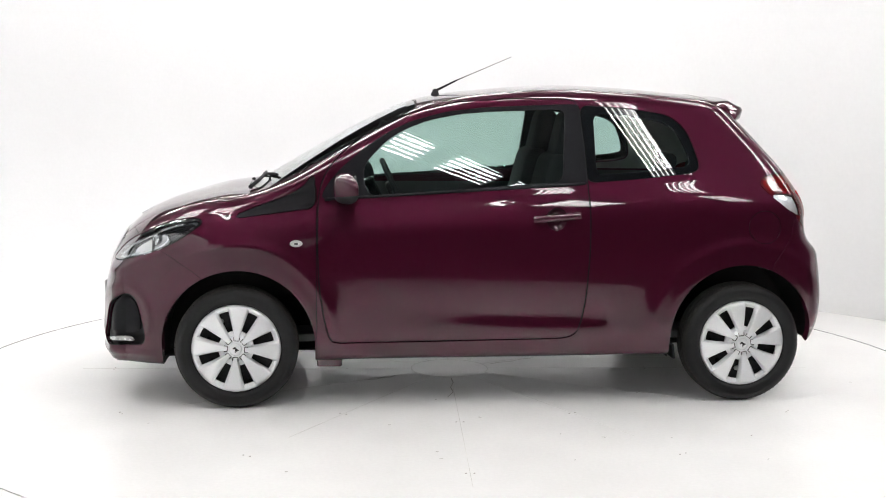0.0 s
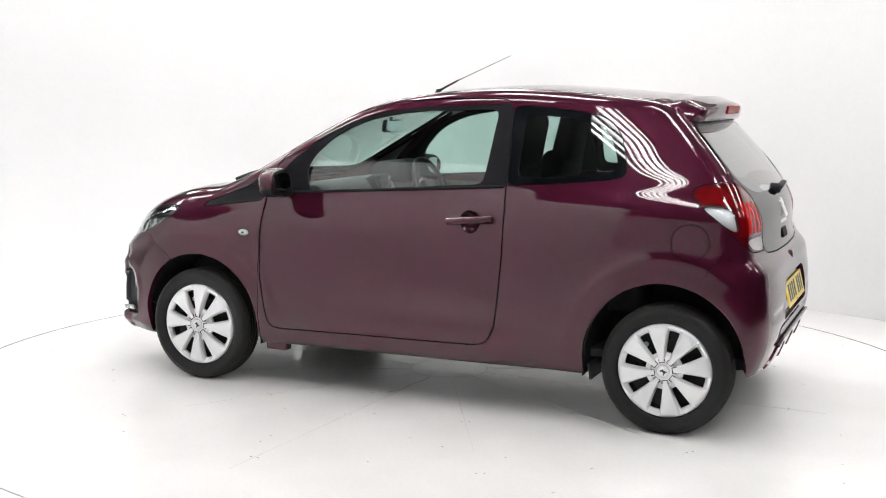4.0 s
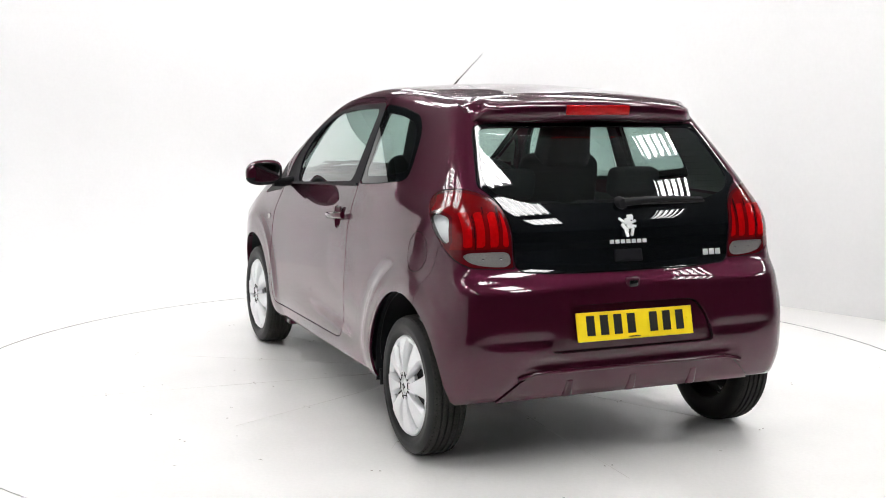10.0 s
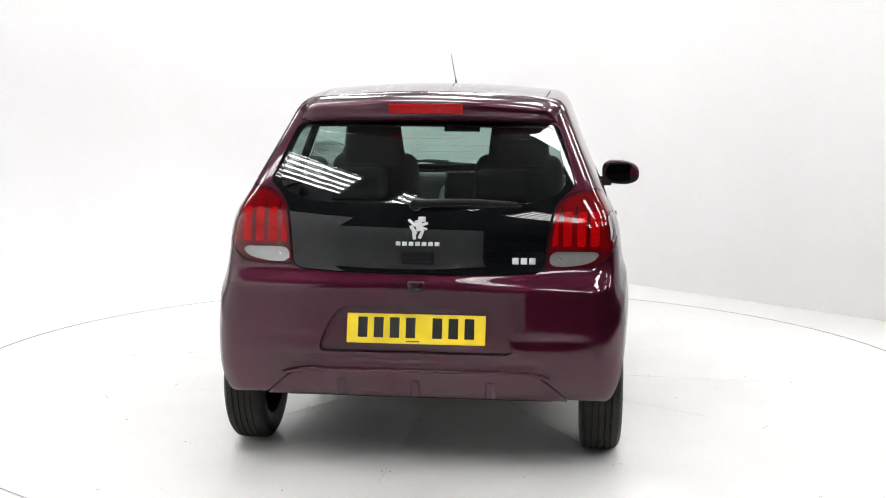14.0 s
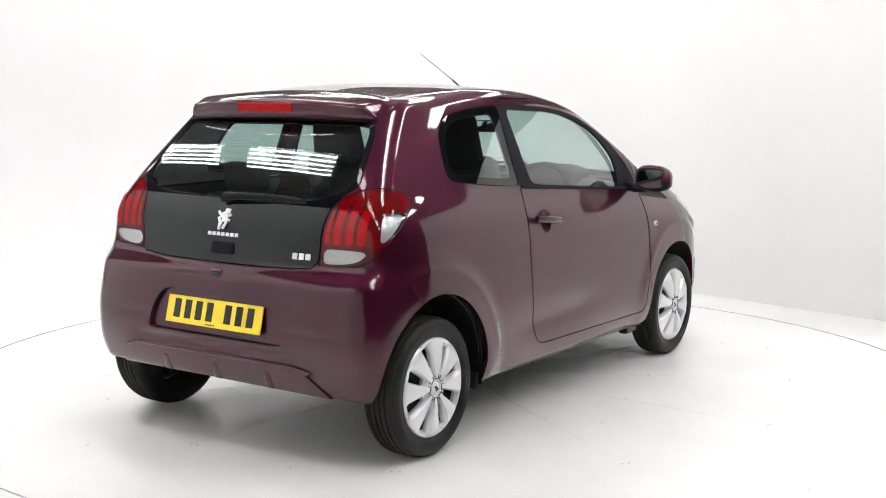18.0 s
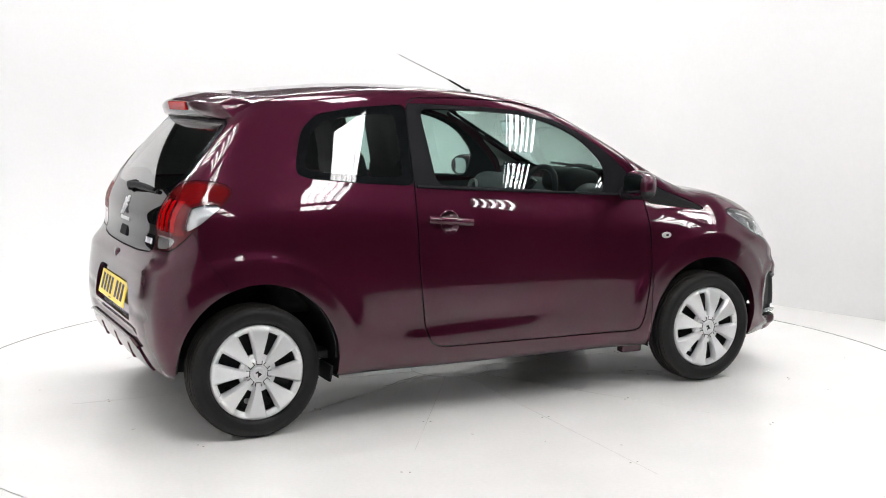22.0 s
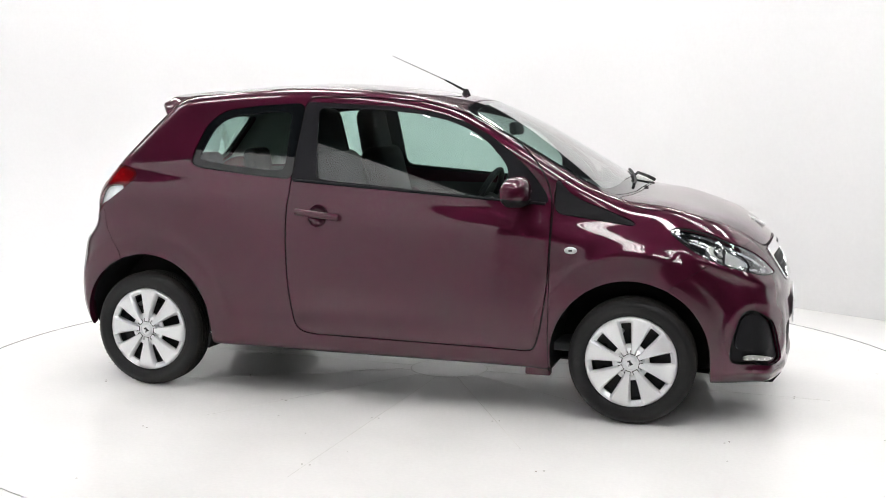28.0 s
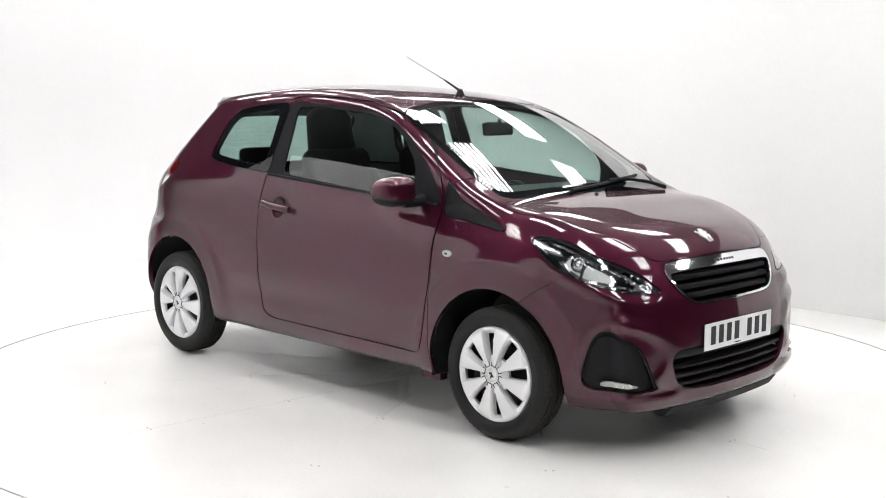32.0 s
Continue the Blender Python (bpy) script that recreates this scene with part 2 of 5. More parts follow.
def half_width(x, z):
    # the shoulder follows the belt line, which rises to the rear
    w = side_z(z - (0.0125 - 0.0643 * x) * step(z, 0.62, 0.90))
    high = 0.5 * (z - 0.95 + np.sqrt((z - 0.95) ** 2 + 0.0016)) / 0.32
    w = w - high * SHAPE["cabin_rear"] * np.clip((-0.35 - x) / 0.85, 0, 1.4) ** 2
    # pillars stand wider towards the front, and the cabin's sides are bowed in plan
    w = w - high * SHAPE["cabin_front"] * np.clip((x - 0.1) / 0.8, 0, 1.4) ** 2
    w = w + 0.012 * np.clip(1 - ((x + 0.35) / 1.0) ** 2, 0, 1) * step(z, 0.86, 1.02)
    # shoulders draw in towards the nose and the tail
    w = w - SHAPE["nose_in"] * step(x, 0.75, 1.3) * step(z, 0.70, 0.90)
    w = w - SHAPE["hip_in"] * np.clip((-0.9 - x) / 0.6, 0, 1.2) ** 2 * step(z, 0.62, 0.86)
    w = w - SHAPE["nose_low"] * np.clip((x - 1.2) / 0.4, 0, 1.2) ** 2
    # tail draws in behind the wheels
    w = w - SHAPE["tail_in"] * np.clip((-1.2 - x) / 0.4, 0, 1.2) ** 2
    # flared arches with a soft crease round them
    for ax, flare in ((AXLE, 0.009), (-AXLE, 0.016)):
        r = np.hypot(x - ax, z - 0.30)
        w = w + flare * (1 - step(r, 0.365, 0.53)) + 0.003 * np.exp(-((r - 0.41) / 0.11) ** 2) + 0.0042 * np.exp(-((r - 0.445) / 0.026) ** 2) * step(z, 0.30, 0.45)
    # scooped lower door
    w = w - 0.0095 * np.exp(-((z - 0.435 - 0.04 * x) / 0.060) ** 2) * step(x, -0.75, -0.35) * (1 - step(x, -0.25, 0.60))
    # chin under the side intakes
    w = w + 0.012 * np.exp(-((z - 0.240) / 0.022) ** 2) * step(x, 1.47, 1.60) + nose_relief(x, z)
    return w


def body(x, y, z):
    """Negative inside the body."""
    ay = np.abs(y)
    f = (ay - half_width(x, z)) * 0.98
    front = front_z(z) - 0.02 * ay - SHAPE["nose_round"] * (ay / 0.80) ** SHAPE["nose_power"] - SHAPE["lamp_sweep"] * step(z, 0.52, 0.75) * (ay / 0.6) ** 2
    front = front + 0.012 * np.exp(-((z - 0.240) / 0.022) ** 2) * step(ay, 0.34, 0.46) + nose_relief(x, z) * step(ay, 0.40, 0.50)
    low = 1 - step(z, 0.68, 0.80)
    rear = rear_z(z) + low * (SHAPE["tail_round"] * (ay / 0.80) ** SHAPE["tail_power"] + SHAPE["tail_bow"] * ay * ay) + (1 - low) * SHAPE["hatch_round"] * (ay / 0.68) ** SHAPE["hatch_power"]
    # hollow over the lower insert, flutes beside the number plate
    rear = rear + 0.011 * np.exp(-((z - 0.424) / 0.019) ** 2) * (1 - step(ay, 0.36, 0.52))
    rear = rear + 0.005 * np.exp(-((z - 0.512) / 0.022) ** 2) * step(ay, 0.33, 0.42) * (1 - step(ay, 0.52, 0.68))
    f = smax(f, (x - front) * 0.95, 0.05)
    f = smax(f, (rear - x) * 0.9, 0.085)
    t = (z - top_x(x) + crown_x(x) * y * y)
    # ridges along the bonnet, falling off outside them
    t = t + 0.25 * step(x, 1.05, 1.22) * np.clip(ay - 0.48 + 0.24 * (x - 1.1), 0, 0.3) ** 2
    slope = 1 - 0.13 * step(x, 0.3, 0.5) * (1 - step(x, 0.95, 1.15))
    f = smax(f, t * slope, 0.045 + 0.045 * step(x, 0.9, 1.2))
    return smax(f, floor_x(x) - z, 0.03)


def gradient(p):
    e = 0.0015
    g = np.stack([body(*(p + e * d).T) - body(*(p - e * d).T) for d in np.eye(3)], 1)
    return g / (2 * e)


def settle(p, rounds=4):
    """Moves points onto the body's surface; also gives the normals there."""
    for _ in range(rounds):
        g = gradient(p)
        p = p - (body(*p.T) / np.maximum((g * g).sum(1), 0.2))[:, None] * g
    g = gradient(p)
    return p, g / np.linalg.norm(g, axis=1)[:, None]


def skin(cell=0.0138):
    """The closed surface of the body, as triangles of about one cell."""
    ax = [np.arange(a, b, cell) for a, b in ((-1.75, 1.97), (-0.9039, 0.91), (0.10, 1.56))]
    X, Y, Z = np.meshgrid(*ax, indexing="ij")
    inside = body(X, Y, Z) < 0
    n = tuple(k - 1 for k in inside.shape)
    count = sum(inside[i:n[0] + i, j:n[1] + j, k:n[2] + k].astype(int) for i in (0, 1) for j in (0, 1) for k in (0, 1))
    mixed = (count > 0) & (count < 8)
    index = -np.ones(n, int)
    index[mixed] = np.arange(mixed.sum())
    I, J, K = np.nonzero(mixed)
    pts = np.stack([ax[0][I], ax[1][J], ax[2][K]], 1) + cell / 2
    tris = []
    for d in range(3):
        u, v = (d + 1) % 3, (d + 2) % 3
        lo = np.take(inside, range(inside.shape[d] - 1), d)
        hi = np.take(inside, range(1, inside.shape[d]), d)
        for sign in (True, False):
            e = np.stack(np.nonzero((lo == sign) & (hi != sign)), 1)
            q = []
            for du, dv in ((0, 0), (1, 0), (1, 1), (0, 1)):
                c = e.copy()
                c[:, u] -= 1 - du
                c[:, v] -= 1 - dv
                q.append(index[c[:, 0], c[:, 1], c[:, 2]])
            a, b, c, dd = q if sign else q[::-1]
            tris += [np.stack([a, b, c], 1), np.stack([a, c, dd], 1)]
    p, _ = settle(pts, 6)
    return p, np.concatenate(tris)


def cut(piece, field):
    """Splits a piece (points, triangles) along field = 0; gives the inside (field < 0) and the outside."""
    p, tri = piece
    g = field(p)
    g = np.where(np.abs(g) < 1e-6, 1e-6, g)
    neg = g < 0
    k = neg[tri].sum(1)
    whole_in, whole_out = tri[k == 3], tri[k == 0]
    part_ = tri[(k == 1) | (k == 2)]
    if len(part_) == 0:
        return pack(p, whole_in), pack(p, whole_out)
    lone = np.where((neg[part_].sum(1) == 1)[:, None], neg[part_], ~neg[part_]).argmax(1)
    r = np.arange(len(part_))
    a, b, c = part_[r, lone], part_[r, (lone + 1) % 3], part_[r, (lone + 2) % 3]
    edges = np.concatenate([np.stack([a, b], 1), np.stack([a, c], 1)])
    edges.sort(1)
    uniq, inv = np.unique(edges, axis=0, return_inverse=True)
    inv = inv.reshape(-1)
    g0, g1 = g[uniq[:, 0]], g[uniq[:, 1]]
    t = (g0 / (g0 - g1))[:, None]
    fresh = p[uniq[:, 0]] * (1 - t) + p[uniq[:, 1]] * t
    q = np.concatenate([p, fresh])
    ab, ac = len(p) + inv[:len(part_)], len(p) + inv[len(part_):]
    tip = np.stack([a, ab, ac], 1)
    base = np.concatenate([np.stack([ab, b, c], 1), np.stack([ab, c, ac], 1)])
    tip_in = neg[a]
    base_in = np.concatenate([tip_in, tip_in])
    inner = np.concatenate([whole_in, tip[tip_in], base[~base_in]])
    outer = np.concatenate([whole_out, tip[~tip_in], base[base_in]])
    return pack(q, inner), pack(q, outer)


def pack(p, tri):
    used = np.unique(tri)
    back = np.zeros(len(p), int)
    back[used] = np.arange(len(used))
    return p[used], back[tri]


def rounded(points, times=2, most=0.022):
    """A closed outline with its corners cut round, each by a bounded length."""
    p = np.array(points, float)
    for k in range(times):
        n = np.roll(p, -1, 0)
        d = n - p
        length = np.maximum(np.hypot(d[:, 0], d[:, 1]), 1e-9)
        s = np.minimum(0.25, most / (1 + k) / length)[:, None]
        p = np.stack([p + s * d, n - s * d], 1).reshape(-1, 2)
    return p


def outline_field(points, axes, where=None, times=2, grow=0.0):
    """Signed distance to a closed outline, seen along one axis; axes such as 'xz', 'yz', 'xy', with |y| for y."""
    poly = rounded(points, times)
    a, b = poly, np.roll(poly, -1, 0)
    ia, ib = ("xyz".index(c) for c in axes)

    def field(p):
        q = np.stack([np.abs(p[:, i]) if i == 1 else p[:, i] for i in (ia, ib)], 1)
        out = np.full(len(q), 1.0)
        lo, hi = poly.min(0) - 0.08, poly.max(0) + 0.08
        near = np.all((q > lo) & (q < hi), 1)
        if where is not None:
            near &= where(p)
        s = q[near]
        if len(s) == 0:
            return out
        best = np.full(len(s), 9.0)
        odd = np.zeros(len(s), bool)
        for u, v in zip(a, b):
            d = v - u
            t = np.clip(((s - u) @ d) / max(d @ d, 1e-12), 0, 1)
            best = np.minimum(best, np.hypot(*(s - u - t[:, None] * d).T))
            cross = (u[1] > s[:, 1]) != (v[1] > s[:, 1])
            if cross.any() and abs(d[1]) > 1e-12:
                odd ^= cross & (s[:, 0] < u[0] + (s[:, 1] - u[1]) / d[1] * d[0])
        out[near] = np.where(odd, -best, best) - grow
        return out
    return field


def shifted(field, by):
    return lambda p: field(p) + by


def side_only(p):
    return np.abs(p[:, 1]) > 0.30


def halves(piece):
    """The left and the right half of a piece that lies on both sides."""
    p, tri = piece
    left = p[tri].mean(1)[:, 1] > 0
    return (("left", pack(p, tri[left])), ("right", pack(p, tri[~left])))


def even_out(p, n, axis, least=0.08, ref=None):
    """Lays points on one gently curved sheet, as a pane is, measured along the given axis."""
    k = "xyz".index(axis)
    a, b = [i for i in range(3) if i != k]
    ref = p if ref is None else ref
    sign = np.sign(ref[:, 1].mean()) if axis == "y" else 1.0
    mid = ref.mean(0)

    def terms(q):
        A, B = q[:, a], q[:, b]
        if axis == "y":
            A, B = A - mid[a], B - mid[b]
            return np.stack([A * 0 + 1, A, B, A * A, A * B, B * B], 1)
        u, y2 = (A, B * B) if b == 1 else (B, A * A)
        u = u - mid[a if b == 1 else b]
        if axis == "x":
            return np.stack([u * 0 + 1, u, u * u, y2], 1)
        return np.stack([u * 0 + 1, u, u * u, u ** 3, y2, u * y2, y2 * y2], 1)
    co = np.linalg.lstsq(terms(ref), ref[:, k], rcond=None)[0]
    if axis == "y" and sign * co[3] > -least:
        # side glass is never hollow along the car
        bow = -least * sign
        T = np.delete(terms(ref), 3, 1)
        rest = np.linalg.lstsq(T, ref[:, k] - bow * (ref[:, a] - mid[a]) ** 2, rcond=None)[0]
        co = np.insert(rest, 3, bow)
    q = p.copy()
    q[:, k] = terms(p) @ co
    g = np.zeros_like(p)
    g[:, k] = 1
    for i in (a, b):
        d = np.zeros(3)
        d[i] = 0.001
        g[:, i] = -((terms(p + d) - terms(p - d)) @ co) / 0.002
    g /= np.linalg.norm(g, axis=1)[:, None]
    g *= np.sign((g * n).sum(1))[:, None]
    return q, g


def panel(name, piece, mat, parent, label="", thick=0.010, sink=0.0, lift=0.0, even="", on_skin=True, bow=0.08, ref=None):
    """A pressed panel: the piece on the body's surface with its rim turned in. sink lowers it under the skin."""
    p, tri = piece
    if len(tri) == 0:
        return None
    if on_skin:
        p, n = settle(p, 2)
    else:
        n = gradient(p)
        n /= np.linalg.norm(n, axis=1)[:, None]
    if even:
        p, n = even_out(p, n, even, bow, None if ref is None else settle(ref[0], 2)[0])
    p = p + n * (lift - sink)
    e = np.concatenate([tri[:, [0, 1]], tri[:, [1, 2]], tri[:, [2, 0]]])
    key = np.sort(e, 1)
    _, first, times = np.unique(key, axis=0, return_index=True, return_counts=True)
    rim = e[first[times == 1]]
    rv = np.unique(rim)
    back = np.zeros(len(p), int)
    back[rv] = np.arange(len(rv))
    # the rim: a small rounded turn, then straight in
    steps_in = ((0.0, 0.0),) if thick <= 0 else ((0.0012, 0.0012), (thick, 0.0015))
    verts, norms, faces = [p], [n], [tri]
    prev = None
    if thick > 0:
        side = np.zeros_like(p)
        for a, b in rim:
            d = np.cross(p[b] - p[a], n[a])
            d /= max(np.linalg.norm(d), 1e-9)
            side[a] += d
            side[b] += d
        side = side[rv] / np.maximum(np.linalg.norm(side[rv], axis=1), 1e-9)[:, None]
        total = len(p)
        top = rv
        for depth, out in steps_in:
            ring = p[rv] - n[rv] * depth + side * out * 0.5
            verts.append(ring)
            norms.append(side)
            low = total + np.arange(len(rv))
            a, b = rim[:, 0], rim[:, 1]
            ta, tb = (a, b) if top is rv else (total - len(rv) + back[a], total - len(rv) + back[b])
            la, lb = total + back[a], total + back[b]
            faces += [np.stack([tb, ta, la], 1), np.stack([tb, la, lb], 1)]
            total += len(rv)
            top = low
    v = np.concatenate(verts)
    fc = np.concatenate(faces)
    nn = np.concatenate(norms)
    me = bpy.data.meshes.new(name)
    me.vertices.add(len(v))
    me.vertices.foreach_set("co", v.astype(np.float32).ravel())
    me.loops.add(len(fc) * 3)
    me.loops.foreach_set("vertex_index", fc.astype(np.int32).ravel())
    me.polygons.add(len(fc))
    me.polygons.foreach_set("loop_start", np.arange(0, len(fc) * 3, 3, dtype=np.int32))
    me.update(calc_edges=True)
    me.shade_smooth()
    me.normals_split_custom_set_from_vertices(nn.astype(np.float32).tolist())
    return link_mesh(name, me, mat, parent, label)


# ---- the booth ----
def sheet(name, verts, faces, mat, label="", category="", kind="structure"):
    me = bpy.data.meshes.new(name)
    me.from_pydata(verts, [], faces)
    me.update()
    ob = link_mesh(name, me, mat, None)
    return tagged(ob, label, category, "", kind)


TABLE_R = 2.53
WALL_H = 2.5


def uv(u, v):
    """The booth stands at 45 degrees to the camera: u runs along it to its open end, v across it."""
    r = math.sqrt(0.5)
    return ((u + v) * r, (v - u) * r)


def ring_floor():
    """The booth's floor round the turntable, one sheet with a round hole."""
    bm = bmesh.new()
    n = 128
    lo_u, hi_u, lo_v, hi_v = -10.2, 5.6, -10.7, 10.7
    inner = [bm.verts.new(((TABLE_R + 0.009) * math.cos(2 * math.pi * k / n), (TABLE_R + 0.009) * math.sin(2 * math.pi * k / n), 0)) for k in range(n)]
    outer = []
    for k in range(n):
        a = 2 * math.pi * k / n + math.pi / 4
        c, s = math.cos(a), math.sin(a)
        t = min(abs(hi_u if c > 0 else lo_u) / max(abs(c), 1e-6), abs(hi_v if s > 0 else lo_v) / max(abs(s), 1e-6))
        outer.append(bm.verts.new((*uv(t * c, t * s), 0)))
    pit = [bm.verts.new((v.co.x, v.co.y, -0.10)) for v in inner]
    for k in range(n):
        j = (k + 1) % n
        bm.faces.new((inner[k], outer[k], outer[j], inner[j]))
        bm.faces.new((pit[k], inner[k], inner[j], pit[j])).material_index = 1
    bm.faces.new(pit).material_index = 1
    bmesh.ops.recalc_face_normals(bm, faces=bm.faces)
    ob = part("floor", bm, [FLOORW, DARK], None)
    return tagged(ob, "glossy white painted studio floor with faint scuffs", "floor", "", "structure")


def backdrop():
    """One white wall: straight with a sharp foot, then swept round a wide corner into a coved end wall."""
    plan = [(3.4 - 0.58 * k, 3.0, 0.0) for k in range(12)]
    for k in range(1, 25):
        a = math.pi / 2 * k / 24
        plan.append((-2.98 - 3.0 * math.sin(a), 3.0 * math.cos(a), min(1.2, 2.2 * k / 24)))
    plan += [(-5.98, -0.3 * k, 1.2) for k in range(1, 8)]
    bm = bmesh.new()
    rows = []
    for i, (u, v, rad) in enumerate(plan):
        p = Vector((*uv(u, v), 0))
        q0, q1 = (Vector((*uv(*plan[j][:2]), 0)) for j in (max(i - 1, 0), min(i + 1, len(plan) - 1)))
        d = (q1 - q0).normalized()
        inw = Vector((-d.y, d.x, 0))
        row = []
        for k in range(13):
            t = math.pi / 2 * k / 12
            row.append(bm.verts.new(p + inw * rad * (1 - math.sin(t)) + Vector((0, 0, rad * (1 - math.cos(t)) + 0.0004 * k))))
        row.append(bm.verts.new(p + Vector((0, 0, WALL_H))))
        row.append(bm.verts.new(p - inw * 0.12 + Vector((0, 0, WALL_H))))
        row.append(bm.verts.new(p - inw * 0.12))
        rows.append(row)
    for a, b in zip(rows, rows[1:]):
        for i in range(len(a) - 1):
            bm.faces.new((a[i], b[i], b[i + 1], a[i + 1]))
    bmesh.ops.recalc_face_normals(bm, faces=bm.faces)
    ob = part("wall_backdrop", bm, WALLW, None)
    smooth(ob.data, 30)
    return tagged(ob, "white studio backdrop, straight on one side and swept round the far corner", "wall", "", "structure")


def cove_wall(name, a, b, height, radius, mat, label, thick=0.12):
    """A wall from a to b on the plan, facing to the left of that way, with a swept cove at its foot."""
    a, b = Vector((*a, 0)), Vector((*b, 0))
    d = (b - a).normalized()
    inw = Vector((-d.y, d.x, 0))
    prof = []
    if radius > 0:
        for k in range(13):
            t = math.pi / 2 * k / 12
            prof.append((radius * (1 - math.sin(t)), radius * (1 - math.cos(t)) + 0.002))
    else:
        prof.append((0, 0.0))
    prof += [(0, height), (-thick, height), (-thick, 0)]
    bm = bmesh.new()
    ends = [[bm.verts.new(e + inw * u + Vector((0, 0, z))) for u, z in prof] for e in (a, b)]
    for i in range(len(prof) - 1):
        bm.faces.new((ends[0][i], ends[1][i], ends[1][i + 1], ends[0][i + 1]))
    bmesh.ops.recalc_face_normals(bm, faces=bm.faces)
    ob = part(name, bm, mat, None)
    smooth(ob.data, 30)
    return tagged(ob, label, "wall", "", "structure")


ring_floor()
backdrop()
cove_wall("wall_southwest", uv(-8.4, -3.4), uv(1.6, -3.4), 2.95, 0.0, WALLW, "plain white booth wall beside the turntable")
cove_wall("wall_recess_side", uv(1.6, -3.52), uv(1.6, -5.1), 2.95, 0.0, WALLW, "white return of the booth wall")
cove_wall("wall_recess", uv(1.6, -5.1), uv(4.9, -5.1), 2.95, 0.0, WALLW, "plain white booth wall behind the camera")
bm = bmesh.new()
box(bm, (8.0, 24.0, 0.04), (*uv(9.6, 0.0), -0.0195), Euler((0, 0, radians(-45))).to_matrix())
tagged(part("shed_floor", bm, CONCRETE, None), "grey concrete floor beyond the booth", "floor", "", "structure")
cove_wall("wall_shed_southeast", uv(11.8, -11.0), uv(11.8, 11.0), 4.0, 0.0, SHEDW, "dark brown shed wall beyond the open end")
cove_wall("wall_shed_northeast", uv(12.0, 10.5), uv(-10.5, 10.5), 4.0, 0.0, SHEDW, "dark brown shed wall")
cove_wall("wall_shed_northwest", uv(-10.0, 11.0), uv(-10.0, -11.0), 4.0, 0.0, SHEDW, "dark brown shed wall beyond the side opening")
cove_wall("wall_shed_southwest", uv(-10.5, -10.5), uv(12.0, -10.5), 4.0, 0.0, SHEDW, "dark brown shed wall")
bm = bmesh.new()
box(bm, (24, 24, 0.1), (0, 0, 3.77), Euler((0, 0, radians(45))).to_matrix())
tagged(part("ceiling", bm, CEIL, None), "dark sheeted ceiling over the booth", "ceiling", "", "structure")


# ---- light fittings on the ceiling ----
def tube_light(length=1.2, gap=0.088):
    """Five bare tubes along x, each at the focus of a bright parabolic trough."""
    f, n = 0.045, 9
    bm = bmesh.new()
    for k in range(5):
        box(bm, (length, 0.05, 0.02), (0, gap * (k - 2), 0.060), bevel=0.004)
    for k in (-1, 1):
        box(bm, (0.05, 5 * gap, 0.02), (k * 0.35, 0, 0.078), bevel=0.004)
    me = bpy.data.meshes.new("tube_light")
    bm.to_mesh(me)
    bm.free()
    root = link_mesh("tube_light", me, LAMPWHITE, None)
    tagged(root, "five-tube fluorescent ceiling light with bright reflectors, lit", "light", "ceiling lights of the booth")
    for k in range(5):
        y = gap * (k - 2)
        t = lathe([(0.0001, -length / 2 + 0.02), (0.013, -length / 2 + 0.02), (0.013, length / 2 - 0.02), (0.0001, length / 2 - 0.02)], 12, "x")
        o = part("tube", t, TUBE, root, "glowing tube")
        o.matrix_basis = pose(0, y, 0)
        smooth(o.data, 60)
        bm = bmesh.new()
        rows = []
        for e in (-1, 1):
            rows.append([bm.verts.new((e * length / 2, yy, f - yy * yy / (4 * f))) for yy in (gap * (i / (n - 1) - 0.5) for i in range(n))])
        for i in range(n - 1):
            bm.faces.new((rows[0][i], rows[1][i], rows[1][i + 1], rows[0][i + 1]))
        o = part("reflector", bm, TROUGH, root, "bright parabolic reflector")
        o.matrix_basis = pose(0, y, 0)
        smooth(o.data, 60)
    for s in (-1, 1):
        bm = bmesh.new()
        box(bm, (0.02, 5 * gap, 0.07), (s * (length / 2 + 0.004), 0, 0.024), bevel=0.004)
        part("lamp_holder", bm, LAMPWHITE, root)
    return root


LIGHT = None
for v in (-2.45, -0.55, 1.4, 3.3):
    for u in (-4.7, -3.05, -1.4, 0.25, 1.9, 3.55, 5.2):
        x, y = uv(u, v)
        m = pose(x, y, 3.65, 0, 0, -45)
        if LIGHT is None:
            LIGHT = tube_light()
            LIGHT.matrix_basis = m
        else:
            copy_thing(LIGHT, m)


# ---- the car ----
car = new("car")
tagged(car, "glossy aubergine three-door hatchback parked on a turntable", "car")

# outlines of the panels: side views are (x, z), rear and front views (y, z), top views (x, y)
DOOR = [(0.72, 0.300), (0.752, 0.318), (0.775, 0.41), (0.797, 0.566), (0.804, 0.748), (0.802, 0.90), (0.796, 0.985), (0.765, 1.07), (0.694, 1.155),
        (0.577, 1.245), (0.369, 1.338), (0.163, 1.388), (-0.094, 1.405), (-0.375, 1.405), (-0.412, 1.375), (-0.428, 1.15), (-0.432, 1.018), (-0.44, 0.891),
        (-0.438, 0.712), (-0.424, 0.531), (-0.406, 0.401), (-0.377, 0.33), (-0.313, 0.312)]
DOOR_FRAME = [(0.792, 0.944), (0.770, 1.0), (0.70, 1.085), (0.60, 1.170), (0.50, 1.240), (0.376, 1.300), (0.213, 1.344), (0.02, 1.366), (-0.345, 1.382),
              (-0.42, 1.382), (-0.440, 1.2), (-0.452, 1.019)]
